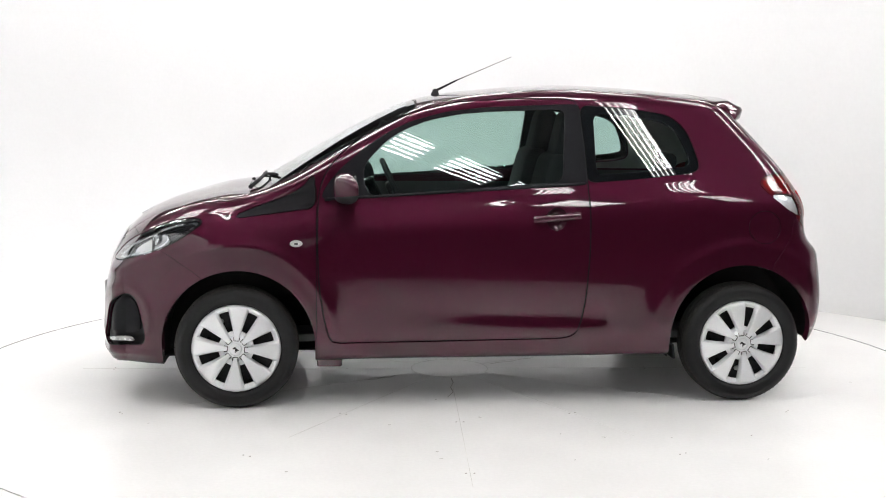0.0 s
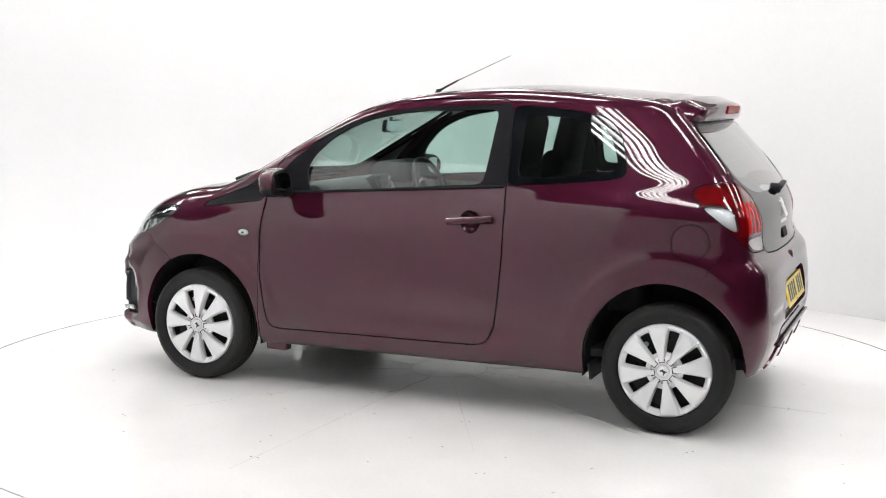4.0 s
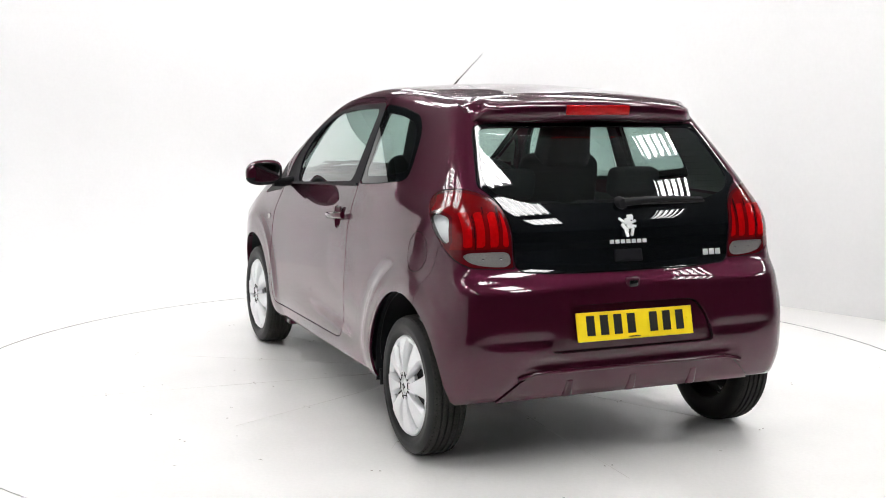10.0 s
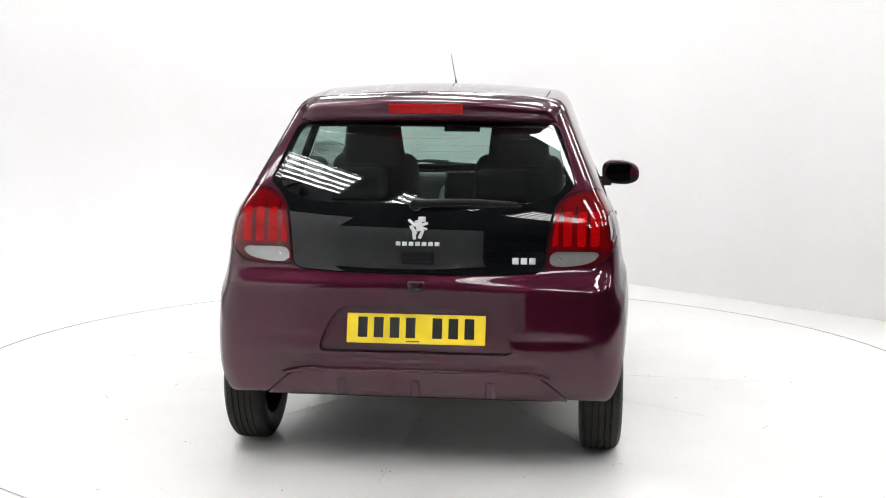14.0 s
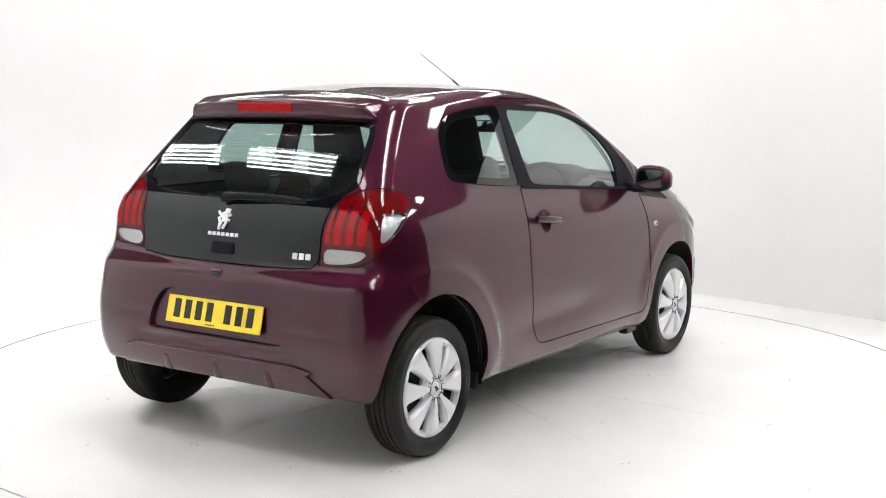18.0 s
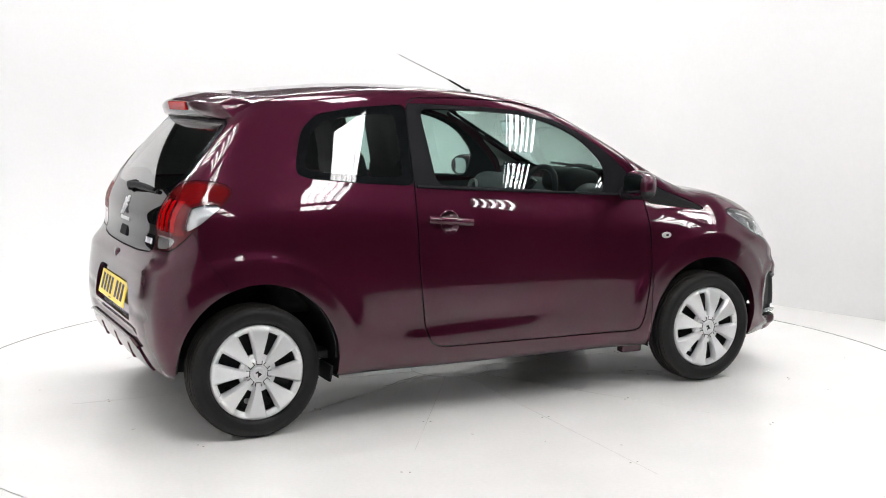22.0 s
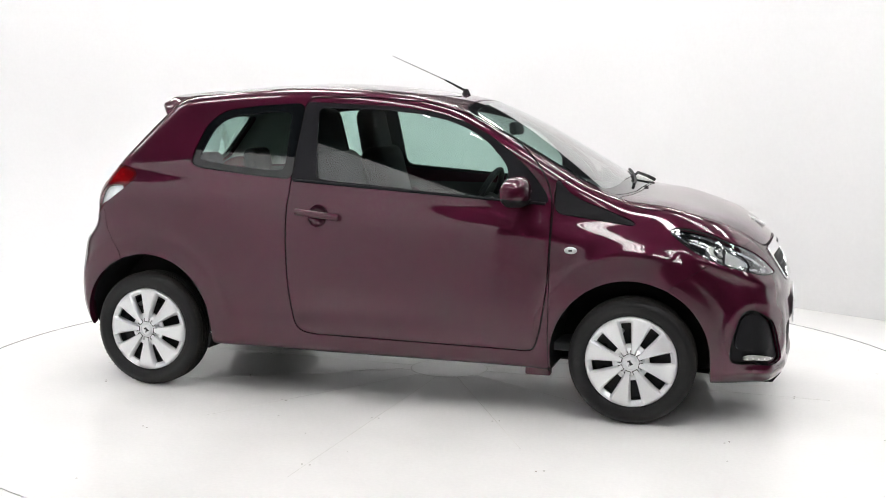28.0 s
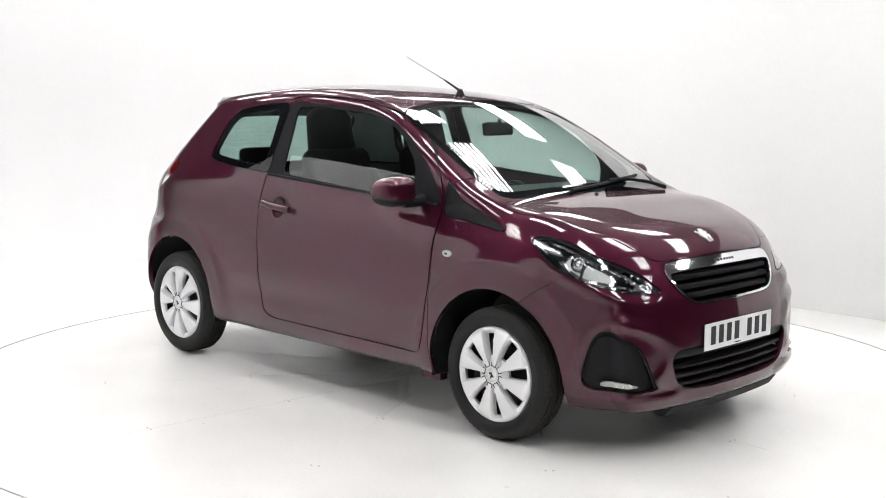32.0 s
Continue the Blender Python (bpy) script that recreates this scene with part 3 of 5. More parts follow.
DOOR_GLASS = [(0.575, 0.962), (0.60, 1.06), (0.578, 1.122), (0.487, 1.213), (0.405, 1.264), (0.294, 1.307), (0.15, 1.336), (0.0, 1.349), (-0.347, 1.360), (-0.318, 1.028)]
QUARTER = [(-0.415, 1.378), (-0.657, 1.362), (-0.836, 1.334), (-0.915, 1.27), (-0.950, 1.169), (-0.968, 1.088), (-0.921, 1.068), (-0.666, 1.041), (-0.430, 1.024)]
QUARTER_GLASS = [(-0.475, 1.340), (-0.657, 1.330), (-0.81, 1.304), (-0.87, 1.26), (-0.91, 1.169), (-0.925, 1.115), (-0.90, 1.10), (-0.666, 1.072), (-0.475, 1.060)]
SAIL = [(1.170, 0.862), (1.165, 0.880), (1.05, 0.925), (0.93, 0.965), (0.87, 1.00), (0.814, 1.070), (0.812, 0.908), (0.95, 0.892)]
SCREEN_TOP = [(0.335, -0.3), (0.336, 0.25), (0.345, 0.46), (0.385, 0.550), (0.56, 0.580), (0.73, 0.592), (0.90, 0.597), (1.055, 0.595), (1.095, 0.47), (1.122, 0.3), (1.128, -0.3)]
SCREEN_CLEAR = [(0.375, -0.3), (0.378, 0.25), (0.388, 0.45), (0.42, 0.520), (0.56, 0.548), (0.73, 0.558), (0.90, 0.570), (1.005, 0.570), (1.03, 0.47), (1.042, 0.3), (1.046, -0.3)]
HATCH = [(-0.3, 0.748), (0.30, 0.752), (0.477, 0.763), (0.487, 0.90), (0.503, 0.99), (0.545, 1.048), (0.588, 1.075), (0.580, 1.11), (0.525, 1.292), (0.49, 1.308), (-0.3, 1.320)]
HATCH_CLEAR = [(-0.3, 1.005), (0.40, 1.012), (0.52, 1.045), (0.558, 1.092), (0.506, 1.284), (0.47, 1.294), (-0.3, 1.302)]
HOOD = [(1.137, -0.3), (1.137, 0.25), (1.118, 0.45), (1.08, 0.600), (1.10, 0.648), (1.20, 0.656), (1.304, 0.640), (1.473, 0.565), (1.593, 0.50), (1.683, 0.43), (1.708, 0.37), (1.728, 0.2), (1.732, -0.3)]
HEADLAMP = [(1.311, 0.846), (1.335, 0.862), (1.381, 0.862), (1.478, 0.842), (1.570, 0.799), (1.639, 0.764), (1.69, 0.728), (1.742, 0.672), (1.755, 0.652), (1.704, 0.657), (1.670, 0.671),
            (1.619, 0.687), (1.530, 0.716), (1.460, 0.745), (1.404, 0.777), (1.338, 0.822)]
GRILLE = [(-0.3, 0.768), (0.2, 0.765), (0.37, 0.757), (0.397, 0.735), (0.388, 0.69), (0.350, 0.64), (0.305, 0.605), (0.24, 0.594), (-0.3, 0.588)]
GRILLE_HOLE = [(-0.3, 0.730), (0.2, 0.727), (0.33, 0.722), (0.378, 0.716), (0.372, 0.69), (0.336, 0.645), (0.298, 0.614), (0.24, 0.604), (-0.3, 0.598)]
LOW_GRILLE = [(-0.3, 0.430), (0.36, 0.428), (0.435, 0.412), (0.435, 0.36), (0.405, 0.29), (0.34, 0.262), (0.2, 0.252), (-0.3, 0.250)]
FOG = [(1.630, 0.508), (1.672, 0.520), (1.746, 0.478), (1.766, 0.432), (1.796, 0.292), (1.789, 0.272), (1.604, 0.282), (1.580, 0.305), (1.588, 0.373), (1.610, 0.461)]
FRONT_BUMPER = [(1.50, 0.722), (1.33, 0.613), (1.27, 0.55), (1.27, -0.1), (2.2, -0.1), (2.2, 0.82), (1.72, 0.82), (1.60, 0.775)]
LAMP_SIDE = [(-1.243, 1.015), (-1.262, 1.052), (-1.341, 1.066), (-1.39, 1.068), (-1.8, 1.068), (-1.8, 0.772), (-1.503, 0.774), (-1.486, 0.795), (-1.44, 0.843), (-1.41, 0.880),
             (-1.36, 0.918), (-1.298, 0.965)]
LAMP_REAR = [(0.479, 0.765), (0.486, 0.80), (0.492, 0.90), (0.508, 0.99), (0.53, 1.022), (0.555, 1.042), (0.62, 1.066), (0.95, 1.09), (0.95, 0.5), (0.56, 0.766)]
REAR_BUMPER = [(-1.41, 0.872), (-1.39, 0.77), (-1.345, 0.712), (-1.29, 0.64), (-1.29, -0.1), (-1.9, -0.1), (-1.9, 0.80), (-1.46, 0.83)]
PLATE_WELL = [(-0.3, 0.634), (0.262, 0.634), (0.305, 0.605), (0.345, 0.54), (0.366, 0.475), (0.355, 0.458), (-0.3, 0.458)]
DIFFUSER = [(-0.3, 0.385), (0.44, 0.385), (0.48, 0.368), (0.590, 0.270), (0.60, 0.10), (-0.3, 0.10)]
ROOF = [(0.325, -0.3), (0.327, 0.2), (0.338, 0.40), (0.30, 0.478), (-0.3, 0.487), (-0.8, 0.478), (-1.06, 0.462), (-1.085, 0.40), (-1.09, -0.3)]
FENDER = [(0.808, -0.1), (0.808, 1.02), (0.86, 1.06), (1.0, 1.09), (1.9, 0.95), (1.9, -0.1)]

shell = skin()
v0, t0 = shell
c0 = np.cross(v0[t0[:, 1]] - v0[t0[:, 0]], v0[t0[:, 2]] - v0[t0[:, 0]])
if (c0 * gradient(v0[t0[:, 0]])).sum() < 0:
    shell = (v0, t0[:, ::-1].copy())
seams = []


def arch_field(p):
    out = np.full(len(p), 1.0)
    for ax, cz, r in ((1.16, 0.29, 0.345), (-1.16, 0.308, 0.342)):
        d = np.hypot(p[:, 0] - ax, (p[:, 2] - cz)) - r
        d = np.where(p[:, 2] < cz, np.abs(p[:, 0] - ax) - r, d)
        out = np.minimum(out, np.where(np.abs(p[:, 1]) > 0.50, d, 1.0))
    return out


def take(field, gap=0.0022):
    """Cuts a piece out of what is left of the shell, with a narrow gap round it."""
    global shell
    inner, rest = cut(shell, shifted(field, gap))
    strip, shell = cut(rest, shifted(field, -gap))
    seams.append(strip)
    return inner


def put(outline, axes, where, gap=0.0022, times=2):
    return take(outline_field(outline, axes, where, times), gap)


def lamp_field(p):
    a = outline_field(LAMP_SIDE, "xz", lambda q: (np.abs(q[:, 1]) > 0.3) & (q[:, 0] < -1.1))(p)
    b = outline_field(LAMP_REAR, "yz", lambda q: q[:, 0] < -1.1)(p)
    return np.maximum(a, b)


def front(p):
    return p[:, 0] > 1.45


_, shell = cut(shell, arch_field)
underbody, shell = cut(shell, lambda p: p[:, 2] - floor_x(p[:, 0]) - 0.010)
underbody, _ = cut(underbody, lambda p: -1.47 - p[:, 0])
screen = put(SCREEN_TOP, "xy", lambda p: (p[:, 0] > 0.2) & (p[:, 2] > 0.85), 0.003)
lamps = take(lamp_field, 0.002)
hatch = put(HATCH, "yz", lambda p: p[:, 0] < -1.0, 0.003)
door = put(DOOR, "xz", side_only, 0.0036)
quarter = put(QUARTER, "xz", side_only)
sail = put(SAIL, "xz", side_only)
hood = put(HOOD, "xy", lambda p: (p[:, 0] > 0.9) & (p[:, 2] > 0.6), 0.0025)
headlamps = put(HEADLAMP, "xz", lambda p: (np.abs(p[:, 1]) > 0.34) & (p[:, 0] > 1.2), 0.0022)
grille = put(GRILLE, "yz", front, 0.002)
low_grille = put(LOW_GRILLE, "yz", front, 0.002)
fogs = put(FOG, "xz", lambda p: (np.abs(p[:, 1]) > 0.42) & (p[:, 0] > 1.4), 0.002)
well = put(PLATE_WELL, "yz", lambda p: p[:, 0] < -1.4, 0.001)
diffuser = put(DIFFUSER, "yz", lambda p: p[:, 0] < -1.38, 0.002)
front_bumper = put(FRONT_BUMPER, "xz", None, 0.0013, 1)
rear_bumper = put(REAR_BUMPER, "xz", None, 0.0014, 1)
fender = put(FENDER, "xz", lambda p: np.abs(p[:, 1]) > 0.2, 0.002, 1)
flap = take(lambda p: np.where((np.abs(p[:, 1]) > 0.4) & (p[:, 1] > 0), np.hypot((p[:, 0] + 1.26) / 1.04, p[:, 2] - 0.823) - 0.075, 1.0), 0.0020)
roof = put(ROOF, "xy", lambda p: p[:, 2] > 1.25, 0.0028)
sill, shell = cut(shell, lambda p: p[:, 2] - 0.292)

# windscreen with its black edge
clear, edge = cut(screen, outline_field(SCREEN_CLEAR, "xy"))
ws = panel("windscreen", clear, SCREEN, car, "clear windscreen", thick=0.004, even="z")
panel("windscreen_border", edge, GLOSS, ws, "black windscreen border and cowl", thick=0.006, sink=0.0005)
# tailgate of dark glass
clear, edge = cut(hatch, outline_field(HATCH_CLEAR, "yz"))
tailgate = panel("tailgate", edge, GLOSS, car, "frameless tailgate of black glass", thick=0.008)
panel("rear_window", clear, HATCHGLASS, tailgate, "dark tinted rear window", thick=0.004, sink=0.0005, even="x")
bonnet = panel("bonnet", hood, PAINT, car, "rounded aubergine bonnet")
panel("roof", roof, PAINT, car, "aubergine roof")
panel("underbody", underbody, STEEL, car, "black underside", thick=0)
fb = panel("front_bumper", front_bumper, PAINT, car, "aubergine front bumper", thick=0.03)
rb = panel("rear_bumper", rear_bumper, PAINT, car, "aubergine rear bumper", thick=0.024)
panel("plate_well", well, PAINT, rb, "sunken panel round the number plate", thick=0.004, sink=0.018)
panel("diffuser", diffuser, PAINT, rb, "lower bumper insert with low ribs", thick=0.016, lift=0.007)
panel("fuel_flap", flap, PAINT, car, "round fuel filler flap")
for side, piece in halves(fender):
    panel("fender", piece, PAINT, car, "aubergine front wing")
for side, piece in halves(sill):
    panel("sill", piece, PAINT, car, "aubergine sill under the door", thick=0.01)
for side, piece in halves(shell):
    panel("quarter_panel", piece, PAINT, car, "aubergine rear quarter and pillars", thick=0.012)

doors = {}
for side, piece in halves(door):
    frame_piece, metal = cut(piece, outline_field(DOOR_FRAME, "xz"))
    glass_piece, frame_piece = cut(frame_piece, outline_field(DOOR_GLASS, "xz"))
    cup, metal = cut(metal, lambda p: np.hypot(p[:, 0] + 0.282, (p[:, 2] - 0.860) / 1.08) - 0.047)
    doors[side] = d = panel("door", metal, PAINT, car, "aubergine side door")
    panel("window_frame", frame_piece, BLACK, d, "satin black window frame", sink=0.003)
    panel("window_pane", glass_piece, GLASS, d, "tinted window pane", thick=0.004, sink=0.007, even="y")
    low, _ = cut(metal, lambda p: p[:, 2] - 0.95)
    panel("door_card", low, DASH, d, "dark grey inner door trim", thick=0, sink=0.055)
for side, piece in halves(quarter):
    g, rim = cut(piece, outline_field(QUARTER_GLASS, "xz"))
    q = panel("quarter_window", rim, GLOSS, car, "black-edged fixed rear side window", sink=0.002, even="y", bow=0.13, ref=piece)
    panel("window_pane", g, GLASS, q, "tinted pane", thick=0.004, sink=0.003, even="y", bow=0.13, ref=piece)
for side, piece in halves(sail):
    panel("sail_trim", piece, PLASTIC, car, "black plastic wedge ahead of the door", sink=0.001)
gap_p = np.concatenate([s[0] for s in seams])
base_n = np.cumsum([0] + [len(s[0]) for s in seams[:-1]])
gap_t = np.concatenate([s[1] + b for s, b in zip(seams, base_n)])
panel("door_seal", (gap_p, gap_t), DARK, car, "dark rubber in the panel gaps", thick=0, sink=0.009)

# inner lining
upper, lower = cut(shell, lambda p: 1.02 - p[:, 2])
panel("pillar_lining", upper, TRIM, car, "light grey pillar lining", thick=0, sink=0.03)
panel("side_lining", lower, DASH, car, "dark grey side lining", thick=0, sink=0.05)
panel("headliner", roof, TRIM, car, "light grey headliner", thick=0, sink=0.03)


def side_y(x, z):
    """Half width of the body at a place on its side."""
    return float(half_width(np.array([x]), np.array([z]))[0])


def on_front(y, z):
    xs = np.linspace(2.0, 1.2, 1600)
    return float(xs[np.argmax(body(xs, np.full(1600, y), np.full(1600, z)) < 0)])


def on_rear(y, z):
    xs = np.linspace(-1.9, -0.8, 2200)
    return float(xs[np.argmax(body(xs, np.full(2200, y), np.full(2200, z)) < 0)])


def on_top(x, y):
    zs = np.linspace(1.6, 0.6, 2000)
    return float(zs[np.argmax(body(np.full(2000, x), np.full(2000, y), zs) < 0)])


def on_side(x, z):
    ys = np.linspace(0.95, 0.3, 1300)
    return float(ys[np.argmax(body(np.full(1300, x), ys, np.full(1300, z)) < 0)])


# ---- tail lamps ----
WHITE_WEDGE = [(-1.300, 0.968), (-1.32, 0.978), (-1.40, 0.972), (-1.425, 0.955), (-1.448, 0.885), (-1.445, 0.870), (-1.43, 0.872), (-1.385, 0.900), (-1.32, 0.945)]
for side, piece in halves(lamps):
    wedge, rest = cut(piece, outline_field(WHITE_WEDGE, "xz", lambda p: (np.abs(p[:, 1]) > 0.60)))
    clear_band, rest = cut(rest, outline_field([(0.490, 0.783), (0.497, 0.838), (0.55, 0.840), (0.685, 0.838), (0.680, 0.820), (0.65, 0.797), (0.58, 0.784)], "yz", lambda p: p[:, 0] < -1.40))
    red, rim = cut(rest, lambda p: np.maximum(np.maximum(lamp_field(p) + 0.013, 0.850 - p[:, 2]), -outline_field(WHITE_WEDGE, "xz", lambda q: np.abs(q[:, 1]) > 0.5, 2, 0.010)(p)))
    lamp = panel("tail_lamp", rim, SMOKE, car, "red tail lamp with a clear lower band and claw-like red bars", thick=0.01)
    panel("red_lens", red, REDLENS, lamp, "red lens", thick=0.004)
    panel("side_lens", wedge, LENS, lamp, "clear side lens", thick=0.004)
    panel("side_reflector", wedge, SILVER, lamp, "bright chamber behind the side lens", thick=0, sink=0.016)
    panel("reverse_lens", clear_band, LENS, lamp, "clear reversing lens", thick=0.004)
    panel("reverse_reflector", clear_band, REVERSE, lamp, "pale ribbed chamber", thick=0, sink=0.007)
    for y in (0.53, 0.60):
        o = part("bulb_dish", lathe([(0.0001, 0.006), (0.012, 0.003), (0.021, -0.004), (0.022, -0.008)], 20, "x"), REFLECT, lamp, "small bright dish")
        o.matrix_basis = pose(on_rear(y, 0.812) + 0.012, (1 if side == "left" else -1) * y, 0.812, 0, -6, 180)
        smooth(o.data, 50)
    # bright pads between the claws
    for yy in (0.509, 0.5595, 0.612, 0.662):
        pad, _ = cut(red, lambda p: np.maximum(np.abs(np.abs(p[:, 1]) - (yy + 0.10 * np.maximum(p[:, 2] - 0.93, 0) ** 1.2)) - 0.0165, np.abs(p[:, 2] - 0.922) - 0.064))
        panel("bright_pad", pad, REDPAD, lamp, "glossy bright red pad", thick=0.0, lift=0.0012)
    # three dark claws curving over the red lens, and a dark inner edge
    for yy in (0.533, 0.586, 0.638):
        claw, _ = cut(red, lambda p: np.maximum(np.abs(np.abs(p[:, 1]) - (yy + 0.10 * np.maximum(p[:, 2] - 0.93, 0) ** 1.2)) - 0.0052, np.abs(p[:, 2] - 0.928) - 0.078))
        panel("claw", claw, DARKRED, lamp, "dark claw bar in the lens", thick=0.0, lift=0.0022)

# ---- headlamps ----
for side, piece in halves(headlamps):
    s = 1 if side == "left" else -1
    lamp = panel("headlamp", piece, LENS, car, "clear headlamp with dark bezel and chrome reflector", thick=0.006)
    panel("bezel", piece, LAMPGREY, lamp, "dark grey lamp bezel", thick=0, sink=0.040)
    dark, _ = cut(piece, outline_field([(1.29, 0.85), (1.34, 0.88), (1.47, 0.87), (1.49, 0.80), (1.45, 0.74), (1.38, 0.78)], "xz"))
    panel("bezel_wing", dark, GLOSS, lamp, "black outer bezel", thick=0.008, sink=0.022)
    tip, _ = cut(piece, outline_field([(1.655, 0.77), (1.70, 0.74), (1.80, 0.64), (1.70, 0.63), (1.668, 0.68)], "xz"))
    panel("bezel_tip", tip, GLOSS, lamp, "black inner bezel", thick=0.008, sink=0.020)
    # pale chamber with a round lamp in it, then a dark field of small cells
    chamber, _ = cut(piece, outline_field([(1.470, 0.768), (1.484, 0.806), (1.515, 0.806), (1.585, 0.772), (1.645, 0.738), (1.662, 0.704), (1.655, 0.690), (1.60, 0.704), (1.53, 0.730)], "xz"))
    panel("reflector", chamber, CHAMBER, lamp, "pale satin lamp chamber", thick=0.012, sink=0.030)
    rim, _ = cut(chamber, lambda p: -0.006 - outline_field([(1.470, 0.768), (1.484, 0.806), (1.515, 0.806), (1.585, 0.772), (1.645, 0.738), (1.662, 0.704), (1.655, 0.690), (1.60, 0.704), (1.53, 0.730)], "xz")(p))
    panel("chamber_rim", rim, CHROME, lamp, "thin chrome rim of the chamber", thick=0.004, sink=0.027)
    bar, _ = cut(chamber, outline_field([(1.548, 0.70), (1.548, 0.80), (1.560, 0.80), (1.560, 0.70)], "xz", None, 0))
    panel("divider", bar, LAMPGREY, lamp, "dark divider of the chamber", thick=0.004, sink=0.026)
    brow, _ = cut(piece, lambda p: np.maximum(np.abs(outline_field(HEADLAMP, "xz")(p) + 0.016) - 0.0035, 0.70 + 0.45 * (1.62 - p[:, 0]) - p[:, 2]))
    panel("chrome_brow", brow, CHROME, lamp, "thin chrome brow", thick=0.003, sink=0.012)
    rim, _ = cut(piece, lambda p: np.maximum(np.abs(outline_field(HEADLAMP, "xz")(p) + 0.003) - 0.003, -p[:, 2]))
    panel("lamp_seal", rim, DARK, lamp, "dark seal inside the lens", thick=0.0, sink=0.004)
    c = Vector((1.522, s * (on_side(1.522, 0.764) - 0.032), 0.764))
    face = Matrix.Translation(c) @ pose(0, 0, 0, 0, -14, s * 40)
    for nm, mt, prof in (("lamp_cup", LAMPGREY, [(0.033, 0.004), (0.031, 0.007), (0.028, 0.004), (0.024, -0.012), (0.0001, -0.016)]),
                         ("lamp_ring", CHROME, [(0.0245, 0.003), (0.0235, 0.006), (0.0215, 0.005), (0.021, -0.004)]),
                         ("bulb_cap", REFLECT, [(0.0001, 0.006), (0.009, 0.004), (0.014, -0.003), (0.016, -0.012)])):
        o = part(nm, lathe(prof, 28, "x"), mt, lamp)
        smooth(o.data, 50)
        o.matrix_basis = face
    for k, (x, z) in enumerate(((1.676, 0.698), (1.692, 0.690), (1.708, 0.682), (1.676, 0.718), (1.692, 0.708))):
        bm = lathe([(0.0001, 0.003), (0.005, 0.002), (0.007, -0.004)], 14, "x")
        o = part("indicator_cell", bm, REFLECT, lamp, "small bright cell")
        o.matrix_basis = Matrix.Translation((x, s * (on_side(x, z) - 0.018), z)) @ pose(0, 0, 0, 0, -20, s * 40)

# ---- grille ----
hole, frame_piece = cut(grille, outline_field(GRILLE_HOLE, "yz"))
gr = panel("grille", frame_piece, CHROME, car, "chrome-framed front grille with black slats", thick=0.03, lift=0.006)
panel("grille_back", hole, DARK, gr, "dark opening", thick=0, sink=0.06)


def slat(name, z, half, height, mat, parent, sink, label="", droop=0.0):
    """A curved horizontal slat that follows the nose."""
    bm = bmesh.new()
    rows = []
    for k in range(25):
        y = half * (k / 12 - 1)
        zz = z - droop * (y / half) ** 2
        x = on_front(y, zz) - sink
        rows.append([bm.verts.new((x + dx, y, zz + dz)) for dx, dz in ((-0.03, height / 2), (-0.004, height / 2), (0, height / 4), (0, -height / 4), (-0.004, -height / 2), (-0.03, -height / 2))])
    for a, b in zip(rows, rows[1:]):
        for i in range(6):
            j = (i + 1) % 6
            bm.faces.new((a[i], b[i], b[j], a[j]))
    bm.faces.new(rows[0])
    bm.faces.new(rows[-1][::-1])
    bmesh.ops.recalc_face_normals(bm, faces=bm.faces)
    o = part(name, bm, mat, parent, label)
    smooth(o.data, 40)
    return o


for z, half in ((0.699, 0.355), (0.664, 0.342), (0.629, 0.305)):
    slat("slat", z, half, 0.019, BLACK, gr, 0.010, droop=0.004)
lg = panel("lower_grille", low_grille, DARK, fb, "black lower grille opening", thick=0, sink=0.06)
for z, half in ((0.405, 0.425), (0.352, 0.42), (0.315, 0.405), (0.280, 0.375)):
    slat("slat", z, half, 0.013 if z < 0.4 else 0.034, PLASTIC, lg, 0.014)
# lettering band of the grille, as plain bars
for k in range(7):
    bm = bmesh.new()
    y = (3 - k) * 0.022
    box(bm, (0.003, 0.014, 0.011), (on_front(y, 0.748) + 0.0075, y, 0.748), Euler((0, radians(-32), 0)).to_matrix(), 0.001)
    part("letter_bar", bm, STEEL, gr, "grey bar of illegible lettering")

# ---- fog recesses ----
for side, piece in halves(fogs):
    s = 1 if side == "left" else -1
    fg = panel("fog_recess", piece, PLASTIC, fb, "black plastic side intake", thick=0.012, sink=0.020)
    inner, _ = cut(piece, outline_field([(1.640, 0.490), (1.672, 0.500), (1.735, 0.465), (1.752, 0.43), (1.768, 0.335), (1.62, 0.340), (1.605, 0.375), (1.622, 0.455)], "xz"))
    panel("blank_cover", inner, PLASTIC, fg, "blank lamp cover", thick=0.012, sink=0.011)
    strip, _ = cut(piece, outline_field([(1.640, 0.316), (1.762, 0.312), (1.765, 0.293), (1.632, 0.297)], "xz", None, 1))
    panel("running_light", strip, FROST, fg, "clear daytime running light strip", thick=0.01, sink=0.002)
    for k in range(5):
        bm = bmesh.new()
        x = 1.655 + 0.024 * k
        box(bm, (0.006, 0.006, 0.007), (x, s * (on_side(x, 0.304) + 0.0005), 0.304), bevel=0.001)
        part("led", bm, CHROME, fg, "small led cell")

